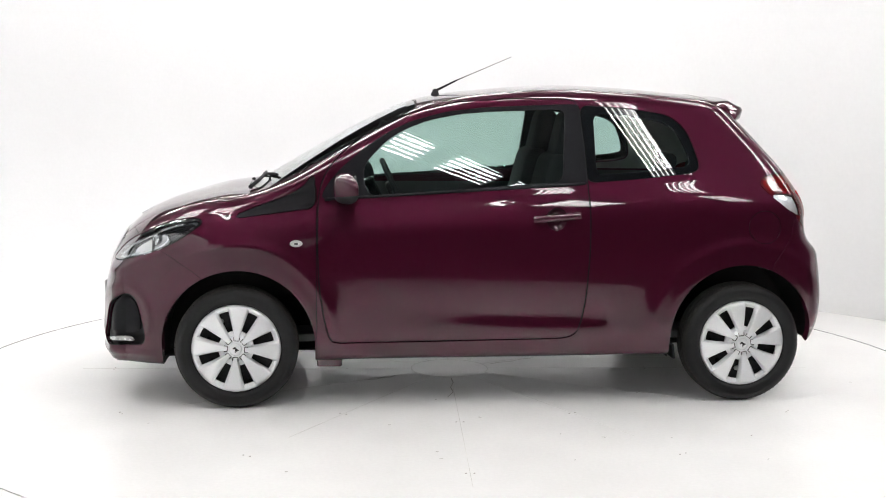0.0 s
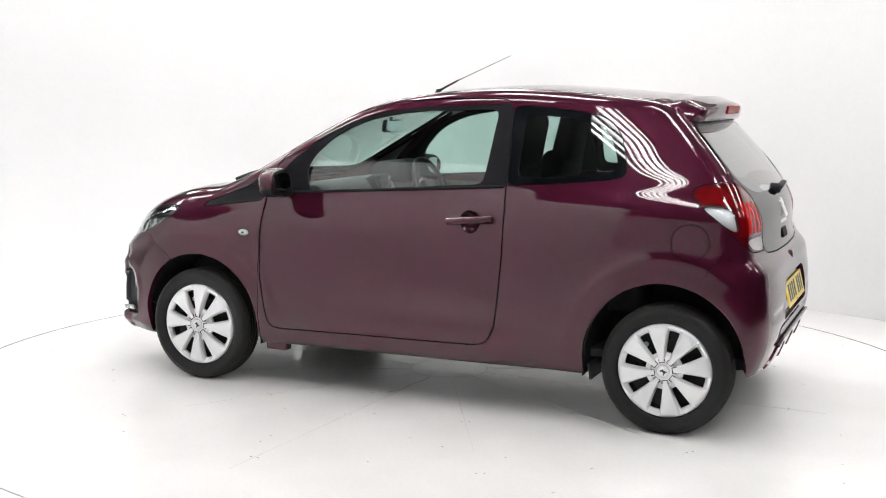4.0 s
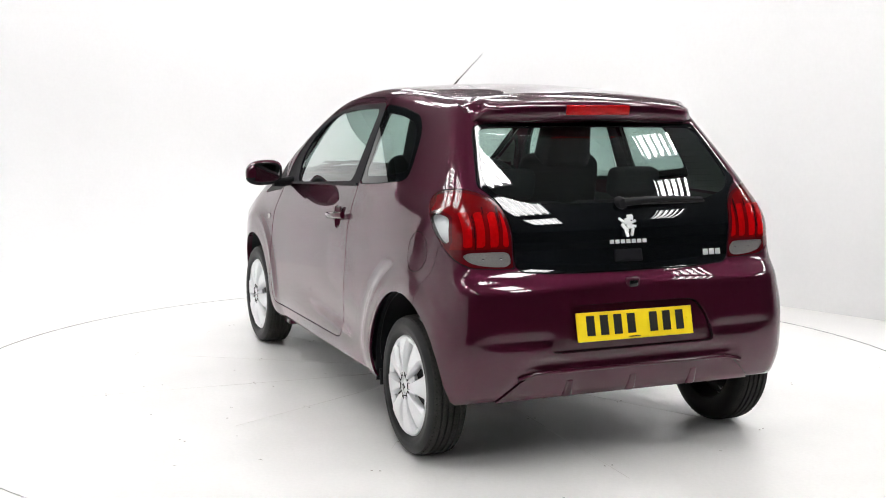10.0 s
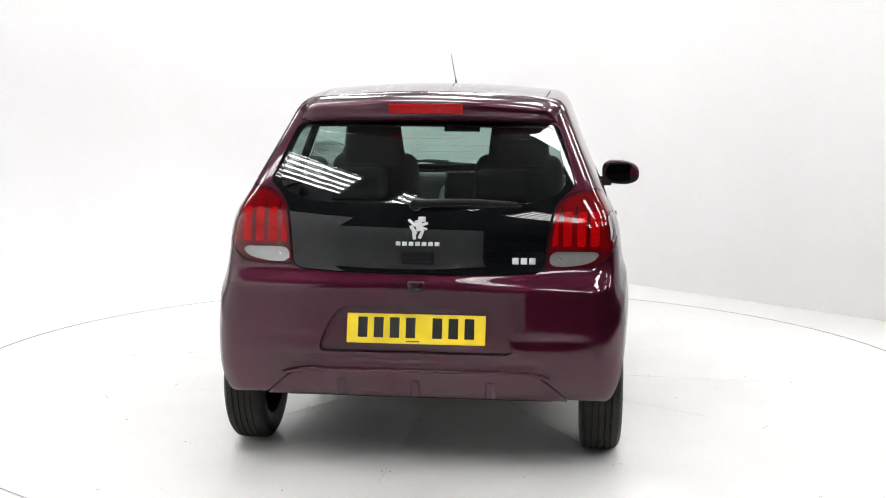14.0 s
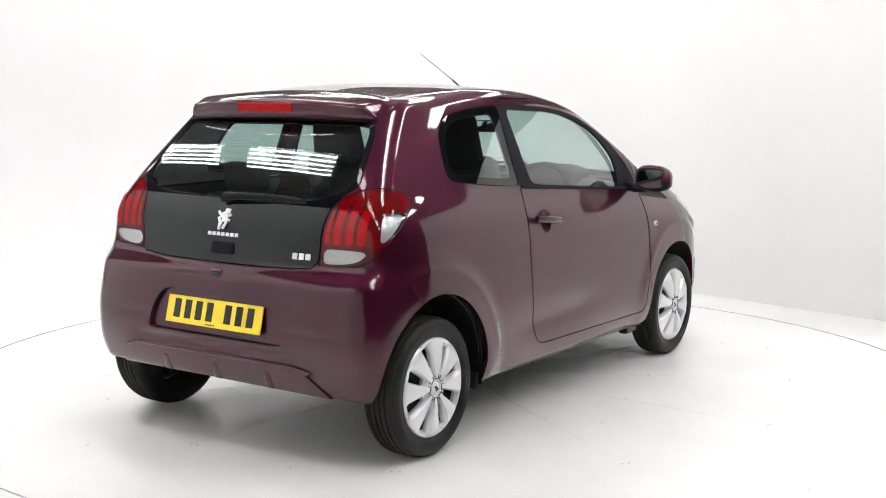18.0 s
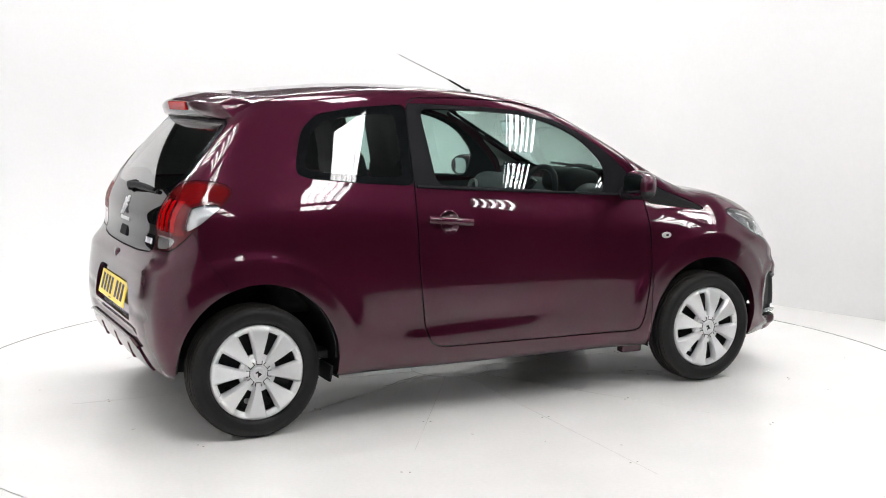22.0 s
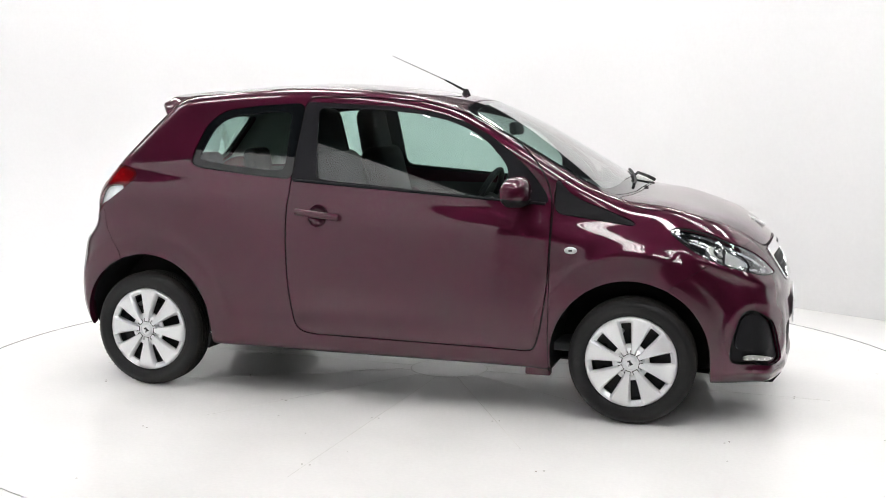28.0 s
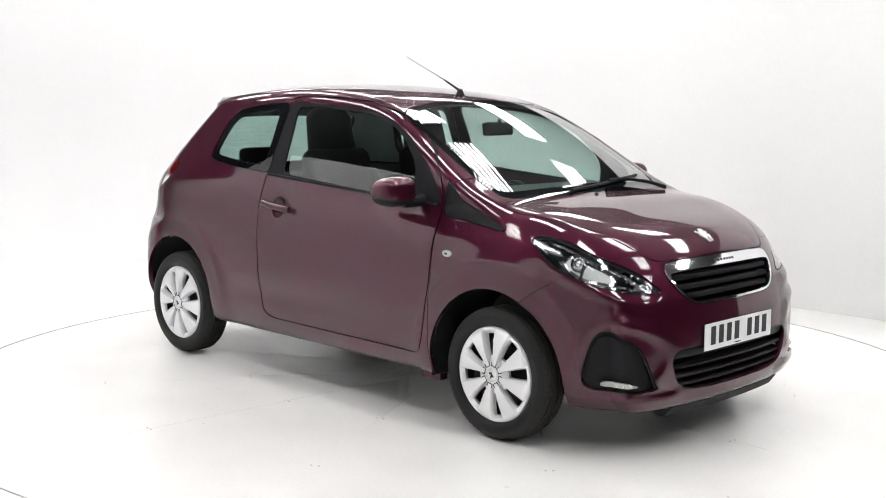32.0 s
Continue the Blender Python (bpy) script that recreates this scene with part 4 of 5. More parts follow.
# black lip under the nose
bm = bmesh.new()
rows = []
for k in range(33):
    y = 0.41 * (k / 16 - 1)
    x = on_front(y, 0.215) - 0.03
    rows.append([bm.verts.new(v) for v in ((x + 0.012, y, 0.205), (x + 0.018, y, 0.19), (x - 0.012, y, 0.150), (x - 0.05, y, 0.148), (x - 0.20, y, 0.205))])
for a, b in zip(rows, rows[1:]):
    for i in range(4):
        bm.faces.new((a[i], b[i], b[i + 1], a[i + 1]))
bm.faces.new(rows[0])
bm.faces.new(rows[-1][::-1])
bmesh.ops.recalc_face_normals(bm, faces=bm.faces)
smooth(part("front_lip", bm, PLASTIC, fb, "black plastic lip under the bumper").data, 40)

# ---- rear: spoiler, plate, badges, wiper, lock ----
bm = bmesh.new()
rows = []
for k in range(41):
    y = 0.525 * (k / 20 - 1)
    u = abs(y) / 0.525
    pull = 0.060 * u ** 2.2 + 0.05 * max(0, u - 0.86) / 0.14
    xr = -1.285 + pull
    z_top = 1.405 - 0.030 * u * u - 0.05 * max(0, u - 0.9) / 0.1
    x_in = -1.06
    zi = on_top(x_in, y) + 0.0015
    zu = 1.318 - 0.012 * u * u
    prof = [(x_in, zi), (x_in - 0.04, on_top(x_in - 0.04, y) * 0.75 + 0.25 * zi + 0.001), ((x_in + xr) / 2 - 0.02, z_top * 0.45 + zi * 0.55 + 0.004), (xr + 0.03, z_top - 0.004), (xr + 0.008, z_top - 0.012),
            (xr, z_top - 0.026), (xr + 0.012, zu + 0.010), (xr + 0.026, zu), (xr + 0.07, zu + 0.003), (xr + 0.14, zu + 0.02)]
    rows.append([bm.verts.new((x, y, z)) for x, z in prof])
for a, b in zip(rows, rows[1:]):
    for i in range(len(a) - 1):
        bm.faces.new((a[i], b[i], b[i + 1], a[i + 1]))
bm.faces.new(rows[0])
bm.faces.new(rows[-1][::-1])
bmesh.ops.recalc_face_normals(bm, faces=bm.faces)
spoiler = part("spoiler", bm, PAINT, tailgate, "aubergine roof spoiler")
smooth(spoiler.data, 50)
bm = bmesh.new()
box(bm, (0.012, 0.292, 0.040), (-1.279, 0, 1.362), Euler((0, radians(-12), 0)).to_matrix(), 0.006, 3)
part("brake_lamp", bm, REDPAD, car, "red high brake lamp strip")


def plate(parent, at, tilt, front_side, mat):
    """A number plate with unreadable bars in place of its signs; its face looks along +x before the turn."""
    m = Matrix.Translation(at) @ pose(0, 0, 0, 0, tilt, 0 if front_side else 180)
    bm = bmesh.new()
    box(bm, (0.006, 0.520, 0.111), (0, 0, 0), bevel=0.0025)
    o = part("number_plate", bm, mat, parent, "white front number plate" if front_side else "yellow rear number plate")
    o.matrix_basis = m
    for k in range(7):
        y = (k - 3) * 0.060 + (-0.020 if k < 4 else 0.020)
        b = bmesh.new()
        box(b, (0.0012, 0.036, 0.076), (0.0034, y, 0.004), bevel=0.0005)
        part("sign_bar", b, INK, o, "plain black bar")
    b = bmesh.new()
    box(b, (0.001, 0.05, 0.004), (0.0034, -0.01, -0.047))
    part("maker_bar", b, STEEL, o, "small grey bar")
    for yy in (-0.235, 0.235):
        b = lathe([(0.0001, 0.0046), (0.004, 0.0044), (0.0055, 0.003)], 12, "x")
        s = part("screw", b, mat, o)
        s.matrix_basis = pose(0, yy, 0.01)
    return o


plate(rb, (-1.5915, -0.003, 0.549), -14, False, YELLOW)
plate(fb, (1.840, 0.0, 0.458), 0, True, WHITEPLATE)
# plate lamp hood and release
bm = bmesh.new()
box(bm, (0.03, 0.066, 0.046), (on_rear(0, 0.705) + 0.0105, 0, 0.704), bevel=0.012, seg=3)
lock = part("release_housing", bm, PAINT, rb, "aubergine release housing")
smooth(lock.data, 60)
bm = bmesh.new()
box(bm, (0.03, 0.044, 0.030), (on_rear(0, 0.705) + 0.0085, 0, 0.703), bevel=0.008, seg=3)
smooth(part("release_button", bm, GLOSS, lock, "black tailgate release").data, 60)
bm = bmesh.new()
box(bm, (0.02, 0.126, 0.050), (on_rear(0, 0.808) + 0.004, 0, 0.808), Euler((0, radians(16), 0)).to_matrix(), 0.008, 3)
part("tailgate_grip", bm, BLACK, tailgate, "black moulded grip on the glass")


def badge(parent, place, facing, scale):
    """A chrome emblem as a plain upright shape."""
    bm = bmesh.new()
    for y, z, w, h, lean in ((0.004, 0.006, 0.026, 0.044, 14), (0.014, 0.030, 0.028, 0.022, 0), (-0.016, -0.012, 0.014, 0.040, 34), (0.014, -0.028, 0.013, 0.036, -22),
                             (-0.012, -0.034, 0.013, 0.030, 8), (0.026, 0.012, 0.026, 0.011, 22), (-0.022, 0.016, 0.011, 0.038, 48), (0.026, -0.006, 0.020, 0.010, -15)):
        box(bm, (0.008, w * scale, h * scale), (0, y * scale, z * scale), Euler((radians(lean), 0, 0)).to_matrix(), 0.003)
    o = part("badge", bm, SILVER, parent, "chrome emblem")
    o.matrix_basis = Matrix.Translation(place) @ facing
    return o


badge(tailgate, (on_rear(0, 0.925) - 0.003, 0.0, 0.925), pose(0, 0, 0, 0, -24, 180), 1.0)
for k in range(7):
    bm = bmesh.new()
    y = (3 - k) * 0.0245
    box(bm, (0.004, 0.018, 0.015), (on_rear(y, 0.862) - 0.001, y, 0.862), Euler((0, radians(16), 0)).to_matrix(), 0.001)
    part("letter_bar", bm, SILVER, tailgate, "chrome bar of the maker's lettering")
for k in range(3):
    bm = bmesh.new()
    y = -0.368 - 0.031 * k
    box(bm, (0.004, 0.024, 0.024), (on_rear(y, 0.803) - 0.001, y, 0.803), Euler((0, radians(14), 0)).to_matrix(), 0.001)
    part("letter_bar", bm, SILVER, tailgate, "chrome bar of the model lettering")
# heating wires in the rear window
for k in range(9):
    z = 1.055 + 0.024 * k
    half = 0.50 - 0.18 * (z - 1.05)
    pts = [(on_rear(half * j / 8, z) + 0.006, half * j / 8, z) for j in range(-8, 9)]
    part("heating_wire", tube(pts, 0.0004, 4), STEEL, tailgate)
# rear wiper
wp = [(on_rear(0.0, 1.01) - 0.022, 0.01, 1.010), (on_rear(-0.1, 1.016) - 0.026, -0.1, 1.017), (on_rear(-0.22, 1.02) - 0.022, -0.22, 1.019), (on_rear(-0.37, 1.012) - 0.016, -0.37, 1.012)]
rw = part("rear_wiper", tube(wp, 0.017, 8, 0.009), PLASTIC, tailgate, "black rear wiper arm")
smooth(rw.data, 60)
bm = lathe([(0.0001, -0.03), (0.020, -0.028), (0.024, -0.012), (0.026, 0.012)], 20, "x")
o = part("wiper_boss", bm, PLASTIC, rw, "black wiper boss")
o.matrix_basis = pose(on_rear(0.01, 1.005), 0.012, 1.006)
smooth(o.data, 50)
part("wiper_blade", tube([(on_rear(-y, 1.003) - 0.006, -y, 1.003) for y in (0.08, 0.16, 0.24, 0.32, 0.385)], 0.006, 6), RUBBER, rw, "rubber blade")
# lip and low ribs of the bumper insert
lip = [(0.50 * k / 20, 0.389 - 0.018 * max(0.0, (abs(k) / 20 - 0.84) / 0.16)) for k in range(-20, 21)]
o = part("insert_lip", tube([(on_rear(y, z) - 0.009, y, z) for y, z in lip], 0.0075, 8), PAINT, rb, "raised lip over the insert")
smooth(o.data, 70)
for y in (-0.28, 0.0, 0.28):
    bm = bmesh.new()
    box(bm, (0.034, 0.042, 0.080), (0, 0, 0), bevel=0.011, seg=3)
    for v in bm.verts:
        v.co.y *= 1.0 - 4.0 * v.co.z
    o = part("rib", bm, PAINT, rb, "moulded rib")
    smooth(o.data, 60)
    o.matrix_basis = pose(on_rear(y, 0.325) + 0.0075, y, 0.322, 0, -20, 0)

# ---- sides: handles, mirrors, indicators ----

def oval_plate(thick, wide, high, s, at):
    """An upright plate across the car, a rounded oblong that narrows a little at its outer end."""
    ring = []
    for k in range(36):
        c, d = math.cos(2 * math.pi * k / 36), math.sin(2 * math.pi * k / 36)
        n = (abs(c) ** 3.2 + abs(d) ** 3.2) ** (1 / 3.2)
        y, z = c / n, d / n
        ring.append((wide * y, high * z * (1 - 0.14 * max(0, s * y) ** 2)))
    bm = bmesh.new()
    front, back = ([bm.verts.new((at[0] + e * thick / 2, at[1] + y, at[2] + z)) for y, z in ring] for e in (1, -1))
    bm.faces.new(front)
    bm.faces.new(back[::-1])
    for k in range(36):
        j = (k + 1) % 36
        bm.faces.new((front[k], back[k], back[j], front[j]))
    bmesh.ops.recalc_face_normals(bm, faces=bm.faces)
    return bm


for s, side in ((1, "left"), (-1, "right")):
    d = doors[side]
    hx, hz = -0.282, 0.868
    y0 = on_side(hx, hz)
    # dished cup, grip and lock
    bm = lathe([(0.0001, -0.030), (0.022, -0.028), (0.038, -0.018), (0.046, -0.004), (0.050, 0.0010), (0.054, -0.0005)], 32)
    o = part("handle_cup", bm, PAINT, d, "dished cup behind the handle")
    o.matrix_basis = pose(hx, s * (y0 + 0.0015), hz - 0.008, -8 * s, 0, 0 if s > 0 else 180) @ Matrix.Diagonal((1, 1, 1.08, 1))
    smooth(o.data, 50)
    pts = []
    for k in range(11):
        u = k / 10
        x = hx + 0.105 - 0.21 * u
        z = hz - 0.008 + 0.020 * u
        pts.append((x, s * (on_side(x, z) + 0.006 + 0.024 * math.sin(math.pi * min(max(u, 0.04), 0.96)) ** 0.4), z))
    bm = tube(pts, 0.016, 12)
    bmesh.ops.scale(bm, vec=(1, 0.8, 1), space=Matrix.Translation((0, -s * (y0 + 0.025), 0)), verts=bm.verts)
    o = part("door_handle", bm, PAINT, d, "aubergine bar handle")
    smooth(o.data, 60)
    bm = lathe([(0.0001, 0.003), (0.0055, 0.003), (0.007, 0.0)], 16)
    lk = part("lock_cylinder", bm, CHROME, d, "chrome key lock")
    lk.matrix_basis = pose(hx - 0.085, s * (on_side(hx - 0.085, hz + 0.011) + 0.030), hz + 0.010, 0, 0, 0 if s > 0 else 180)
    # belt seal
    pts = [(x, s * (on_side(x, z) + 0.003), z) for x, z in ((0.77 - 0.119 * k, 0.947 + 0.0073 * k) for k in range(11))]
    part("belt_seal", tube(pts, 0.007, 6), BLACK, d, "black seal under the window")
    # side indicator
    bm = bmesh.new()
    bmesh.ops.create_uvsphere(bm, u_segments=20, v_segments=10, radius=1, matrix=Matrix.Diagonal((0.029, 0.008, 0.016, 1)))
    o = part("side_indicator", bm, FROST, car, "clear oval side indicator")
    o.matrix_basis = pose(0.898, s * (on_side(0.898, 0.754) + 0.001), 0.754)
    smooth(o.data, 80)
    bm = bmesh.new()
    box(bm, (0.016, 0.003, 0.009), (0, s * 0.0072, 0), bevel=0.001)
    part("indicator_bulb", bm, LAMPGREY, o, "grey bulb mark")
    # door mirror: painted cap, black lower half and foot, glass behind
    mc = Vector((0.665, s * 0.868, 1.003))
    bm = bmesh.new()
    bmesh.ops.create_uvsphere(bm, u_segments=32, v_segments=20, radius=1)
    for v in bm.verts:
        x, y, z = v.co
        n4 = (abs(x) ** 3 + abs(y) ** 3 + abs(z) ** 3) ** (1 / 3)
        x, y, z = x / n4, y / n4, z / n4
        x = x * 0.066 if x > 0 else x * 0.030
        y *= 0.100
        z *= 0.066
        z += 0.010 * (1 - (y * s / 0.1)) * 0.5
        z *= 1 - 0.16 * (y * s > 0) * (y / 0.1) ** 2
        x -= 0.030 * max(0, s * y / 0.1) ** 2
        v.co = (x, y, z)
    bmesh.ops.recalc_face_normals(bm, faces=bm.faces)
    upper = bm.copy()
    bmesh.ops.bisect_plane(bm, geom=bm.verts[:] + bm.edges[:] + bm.faces[:], plane_co=(0, 0, -0.022), plane_no=(0.1, 0, 1), clear_outer=True)
    bmesh.ops.bisect_plane(upper, geom=upper.verts[:] + upper.edges[:] + upper.faces[:], plane_co=(0, 0, -0.022), plane_no=(0.1, 0, 1), clear_inner=True)
    mir = part("door_mirror", upper, PAINT, d, "aubergine door mirror with a black lower half")
    smooth(mir.data, 60)
    mir.matrix_basis = Matrix.Translation(mc)
    o = part("mirror_base", bm, PLASTIC, mir, "black lower half")
    smooth(o.data, 60)
    bm = oval_plate(0.008, 0.090, 0.056, s, (-0.030, 0, 0.004))
    part("mirror_surround", bm, PLASTIC, mir, "black surround")
    bm = oval_plate(0.004, 0.079, 0.046, s, (-0.034, 0, 0.004))
    part("mirror_glass", bm, MIRROR, mir, "mirror glass")
    part("mirror_arm", tube([(0.0, -s * 0.05, -0.044), (0.0, -s * 0.11, -0.046), (0.02, -s * 0.16, -0.040)], 0.026, 12), PLASTIC, mir, "black mirror foot")

# ---- roof aerial, front wiper, bonnet badge ----
bx, bz = 0.215, on_top(0.215, 0)
bm = lathe([(0.0001, 0.030), (0.010, 0.028), (0.016, 0.014), (0.022, 0.002), (0.024, -0.004)], 20, "z")
aerial = part("aerial", bm, PLASTIC, car, "roof aerial leaning back")
aerial.matrix_basis = pose(bx, 0, bz)
smooth(aerial.data, 60)
part("mast_foot", tube([(0, 0, 0.018), (-0.11, 0, 0.073)], 0.0065, 10, 0.0045), PLASTIC, aerial, "black lower mast")
part("mast", tube([(-0.11, 0, 0.073), (-0.1758 - bx, 0, 1.6161 - bz)], 0.0020, 8, 0.0014), STEEL, aerial, "thin wire mast")
wiper_pts = [(1.095 - 0.10 * u ** 1.5, -0.19 + 0.62 * u, 0) for u in (0, 0.2, 0.4, 0.6, 0.8, 1.0)]
blade = part("front_wiper", tube([(x, y, on_top(x, y) + 0.010) for x, y, _ in wiper_pts], 0.007, 8), PLASTIC, car, "black front wiper blade")
arm_pts = [(1.118, 0.50, on_top(1.118, 0.50) + 0.012), (1.085, 0.42, on_top(1.085, 0.42) + 0.022), (1.060, 0.25, on_top(1.06, 0.25) + 0.027), (1.065, 0.12, on_top(1.065, 0.12) + 0.024)]
part("wiper_arm", tube(arm_pts, 0.010, 8, 0.006), PLASTIC, blade, "black wiper arm")
badge(bonnet, (1.655, 0.0, on_top(1.655, 0) + 0.002), pose(0, 0, 0, 0, -62, 0), 1.0)
for y in (-0.075,):
    o = part("washer_jet", lathe([(0.0001, 0.01), (0.008, 0.006), (0.012, 0)], 12, "z"), PLASTIC, bonnet, "black washer jet")
    o.matrix_basis = pose(1.14, y, on_top(1.14, y))


# ---- inside the car ----
def soft_box(name, size, at, mat, parent, label="", rot=None, bevel=0.05, taper=0.0):
    bm = bmesh.new()
    box(bm, size, (0, 0, 0), None, min(bevel, min(size) * 0.45), 4)
    if taper:
        for v in bm.verts:
            k = 1 - taper * max(0, v.co.z / (size[2] / 2))
            v.co.y *= k
    o = part(name, bm, mat, parent, label)
    o.matrix_basis = Matrix.Translation(at) @ (Euler([radians(a) for a in rot]).to_matrix().to_4x4() if rot else Matrix.Identity(4))
    smooth(o.data, 60)
    return o


cabin_floor = soft_box("cabin_floor", (2.2, 1.30, 0.04), (-0.15, 0, 0.30), DASH, car, "dark carpeted cabin floor", bevel=0.01)
for s in (1, -1):
    y = 0.34 * s
    seat = soft_box("front_seat", (0.50, 0.50, 0.16), (-0.02, y, 0.52), FABRIC, car, "charcoal front seat with built-in headrest", bevel=0.06)
    soft_box("backrest", (0.13, 0.48, 0.60), (-0.27, 0, 0.33), FABRIC, seat, "tall backrest", (0, -14, 0), 0.06, 0.18)
    soft_box("headrest", (0.11, 0.29, 0.28), (-0.375, 0, 0.69), FABRIC, seat, "built-in headrest", (0, -12, 0), 0.05, 0.22)
    soft_box("seat_base", (0.42, 0.40, 0.14), (0, 0, -0.14), DASH, seat, "seat frame", bevel=0.02)
rear_seat = soft_box("rear_seat", (0.45, 1.16, 0.16), (-0.80, 0, 0.55), FABRIC, car, "charcoal rear bench", bevel=0.06)
for s in (1, -1):
    soft_box("backrest", (0.12, 0.57, 0.42), (-0.21, s * 0.29, 0.22), FABRIC, rear_seat, "rear backrest", (0, -14, 0), 0.05)
    soft_box("headrest", (0.08, 0.24, 0.13), (-0.275, s * 0.30, 0.505), FABRIC, rear_seat, "rear headrest", (0, -12, 0), 0.04)
soft_box("parcel_shelf", (0.34, 1.06, 0.025), (-1.21, 0, 0.93), DASH, car, "black parcel shelf", bevel=0.01)
dash = soft_box("dashboard", (0.52, 1.26, 0.26), (0.80, 0, 0.84), DASH, car, "grey dashboard", (0, 8, 0), 0.09)
soft_box("instrument_hood", (0.20, 0.28, 0.13), (-0.20, -0.34, 0.13), PLASTIC, dash, "instrument hood", bevel=0.05)
soft_box("centre_console", (0.16, 0.26, 0.27), (-0.22, 0, -0.075), FROST, dash, "pale centre console surround", (0, 18, 0), 0.04)
soft_box("screen", (0.16, 0.18, 0.17), (-0.235, 0, 0.03), GLOSS, dash, "black centre screen", (0, 18, 0), 0.02)
for yy in (0.54, -0.54):
    bm = lathe([(0.030, 0.0), (0.045, -0.012), (0.050, 0.0), (0.046, 0.012), (0.034, 0.010)], 24, "x")
    o = part("air_vent", bm, FROST, dash, "round air vent")
    o.matrix_basis = pose(-0.262, yy, 0.03)
bm = bmesh.new()
ring = []
for k in range(40):
    a = 2 * math.pi * k / 40
    c = Vector((0, math.cos(a), math.sin(a)))
    ring.append([bm.verts.new(c * (0.178 + 0.015 * math.cos(2 * math.pi * j / 10)) + Vector((0.015 * math.sin(2 * math.pi * j / 10), 0, 0))) for j in range(10)])
for k in range(40):
    a, b = ring[k], ring[(k + 1) % 40]
    for j in range(10):
        i = (j + 1) % 10
        bm.faces.new((a[j], b[j], b[i], a[i]))
bmesh.ops.recalc_face_normals(bm, faces=bm.faces)
me = bpy.data.meshes.new("steering_wheel")
bm.to_mesh(me)
bm.free()
steer = link_mesh("steering_wheel", me, PLASTIC, car, "black three-spoke steering wheel")
smooth(steer.data, 60)
steer.matrix_basis = pose(0.40, -0.34, 0.905, 0, 24, 0)
soft_box("hub", (0.05, 0.13, 0.12), (0.015, 0, 0), PLASTIC, steer, "steering wheel hub", bevel=0.02)
for a in (0, 180, 270):
    ca, sa = math.cos(radians(a)), math.sin(radians(a))
    part("spoke", tube([(0.012, 0.05 * ca, 0.05 * sa), (0.004, 0.172 * ca, 0.172 * sa)], 0.013, 8), PLASTIC, steer, "spoke")
rvm = soft_box("rear_view_mirror", (0.030, 0.195, 0.066), (0.482, -0.006, 1.258), PLASTIC, car, "black interior mirror", (0, -8, 0), 0.02)
soft_box("mirror_glass", (0.004, 0.195, 0.060), (-0.0155, 0, 0), CHROME, rvm, "mirror glass", bevel=0.002)
part("mirror_stalk", tube([(0.01, 0, 0.02), (0.012, 0, 0.046)], 0.009, 8), PLASTIC, rvm, "stalk")
# underneath
part("rear_axle", tube([(-AXLE, -0.62, 0.27), (-AXLE + 0.05, -0.3, 0.25), (-AXLE + 0.05, 0.3, 0.25), (-AXLE, 0.62, 0.27)], 0.035, 10), STEEL, car, "black rear axle beam")
soft_box("fuel_tank", (0.45, 0.85, 0.12), (-0.62, 0, 0.225), STEEL, car, "dark fuel tank", bevel=0.03)
soft_box("silencer", (0.22, 0.5, 0.13), (-1.36, -0.05, 0.33), STEEL, car, "exhaust silencer", bevel=0.05)
part("exhaust_pipe", tube([(0.6, 0.05, 0.20), (-0.2, 0.12, 0.19), (-0.9, 0.15, 0.20), (-1.35, 0.1, 0.26)], 0.024, 10), STEEL, car, "exhaust pipe")
part("front_subframe", tube([(AXLE, -0.6, 0.25), (AXLE - 0.08, -0.3, 0.2), (AXLE - 0.08, 0.3, 0.2), (AXLE, 0.6, 0.25)], 0.04, 8), STEEL, car, "front subframe")
soft_box("engine_block", (0.45, 0.8, 0.40), (1.25, 0, 0.45), STEEL, car, "dark engine bay mass", bevel=0.05)


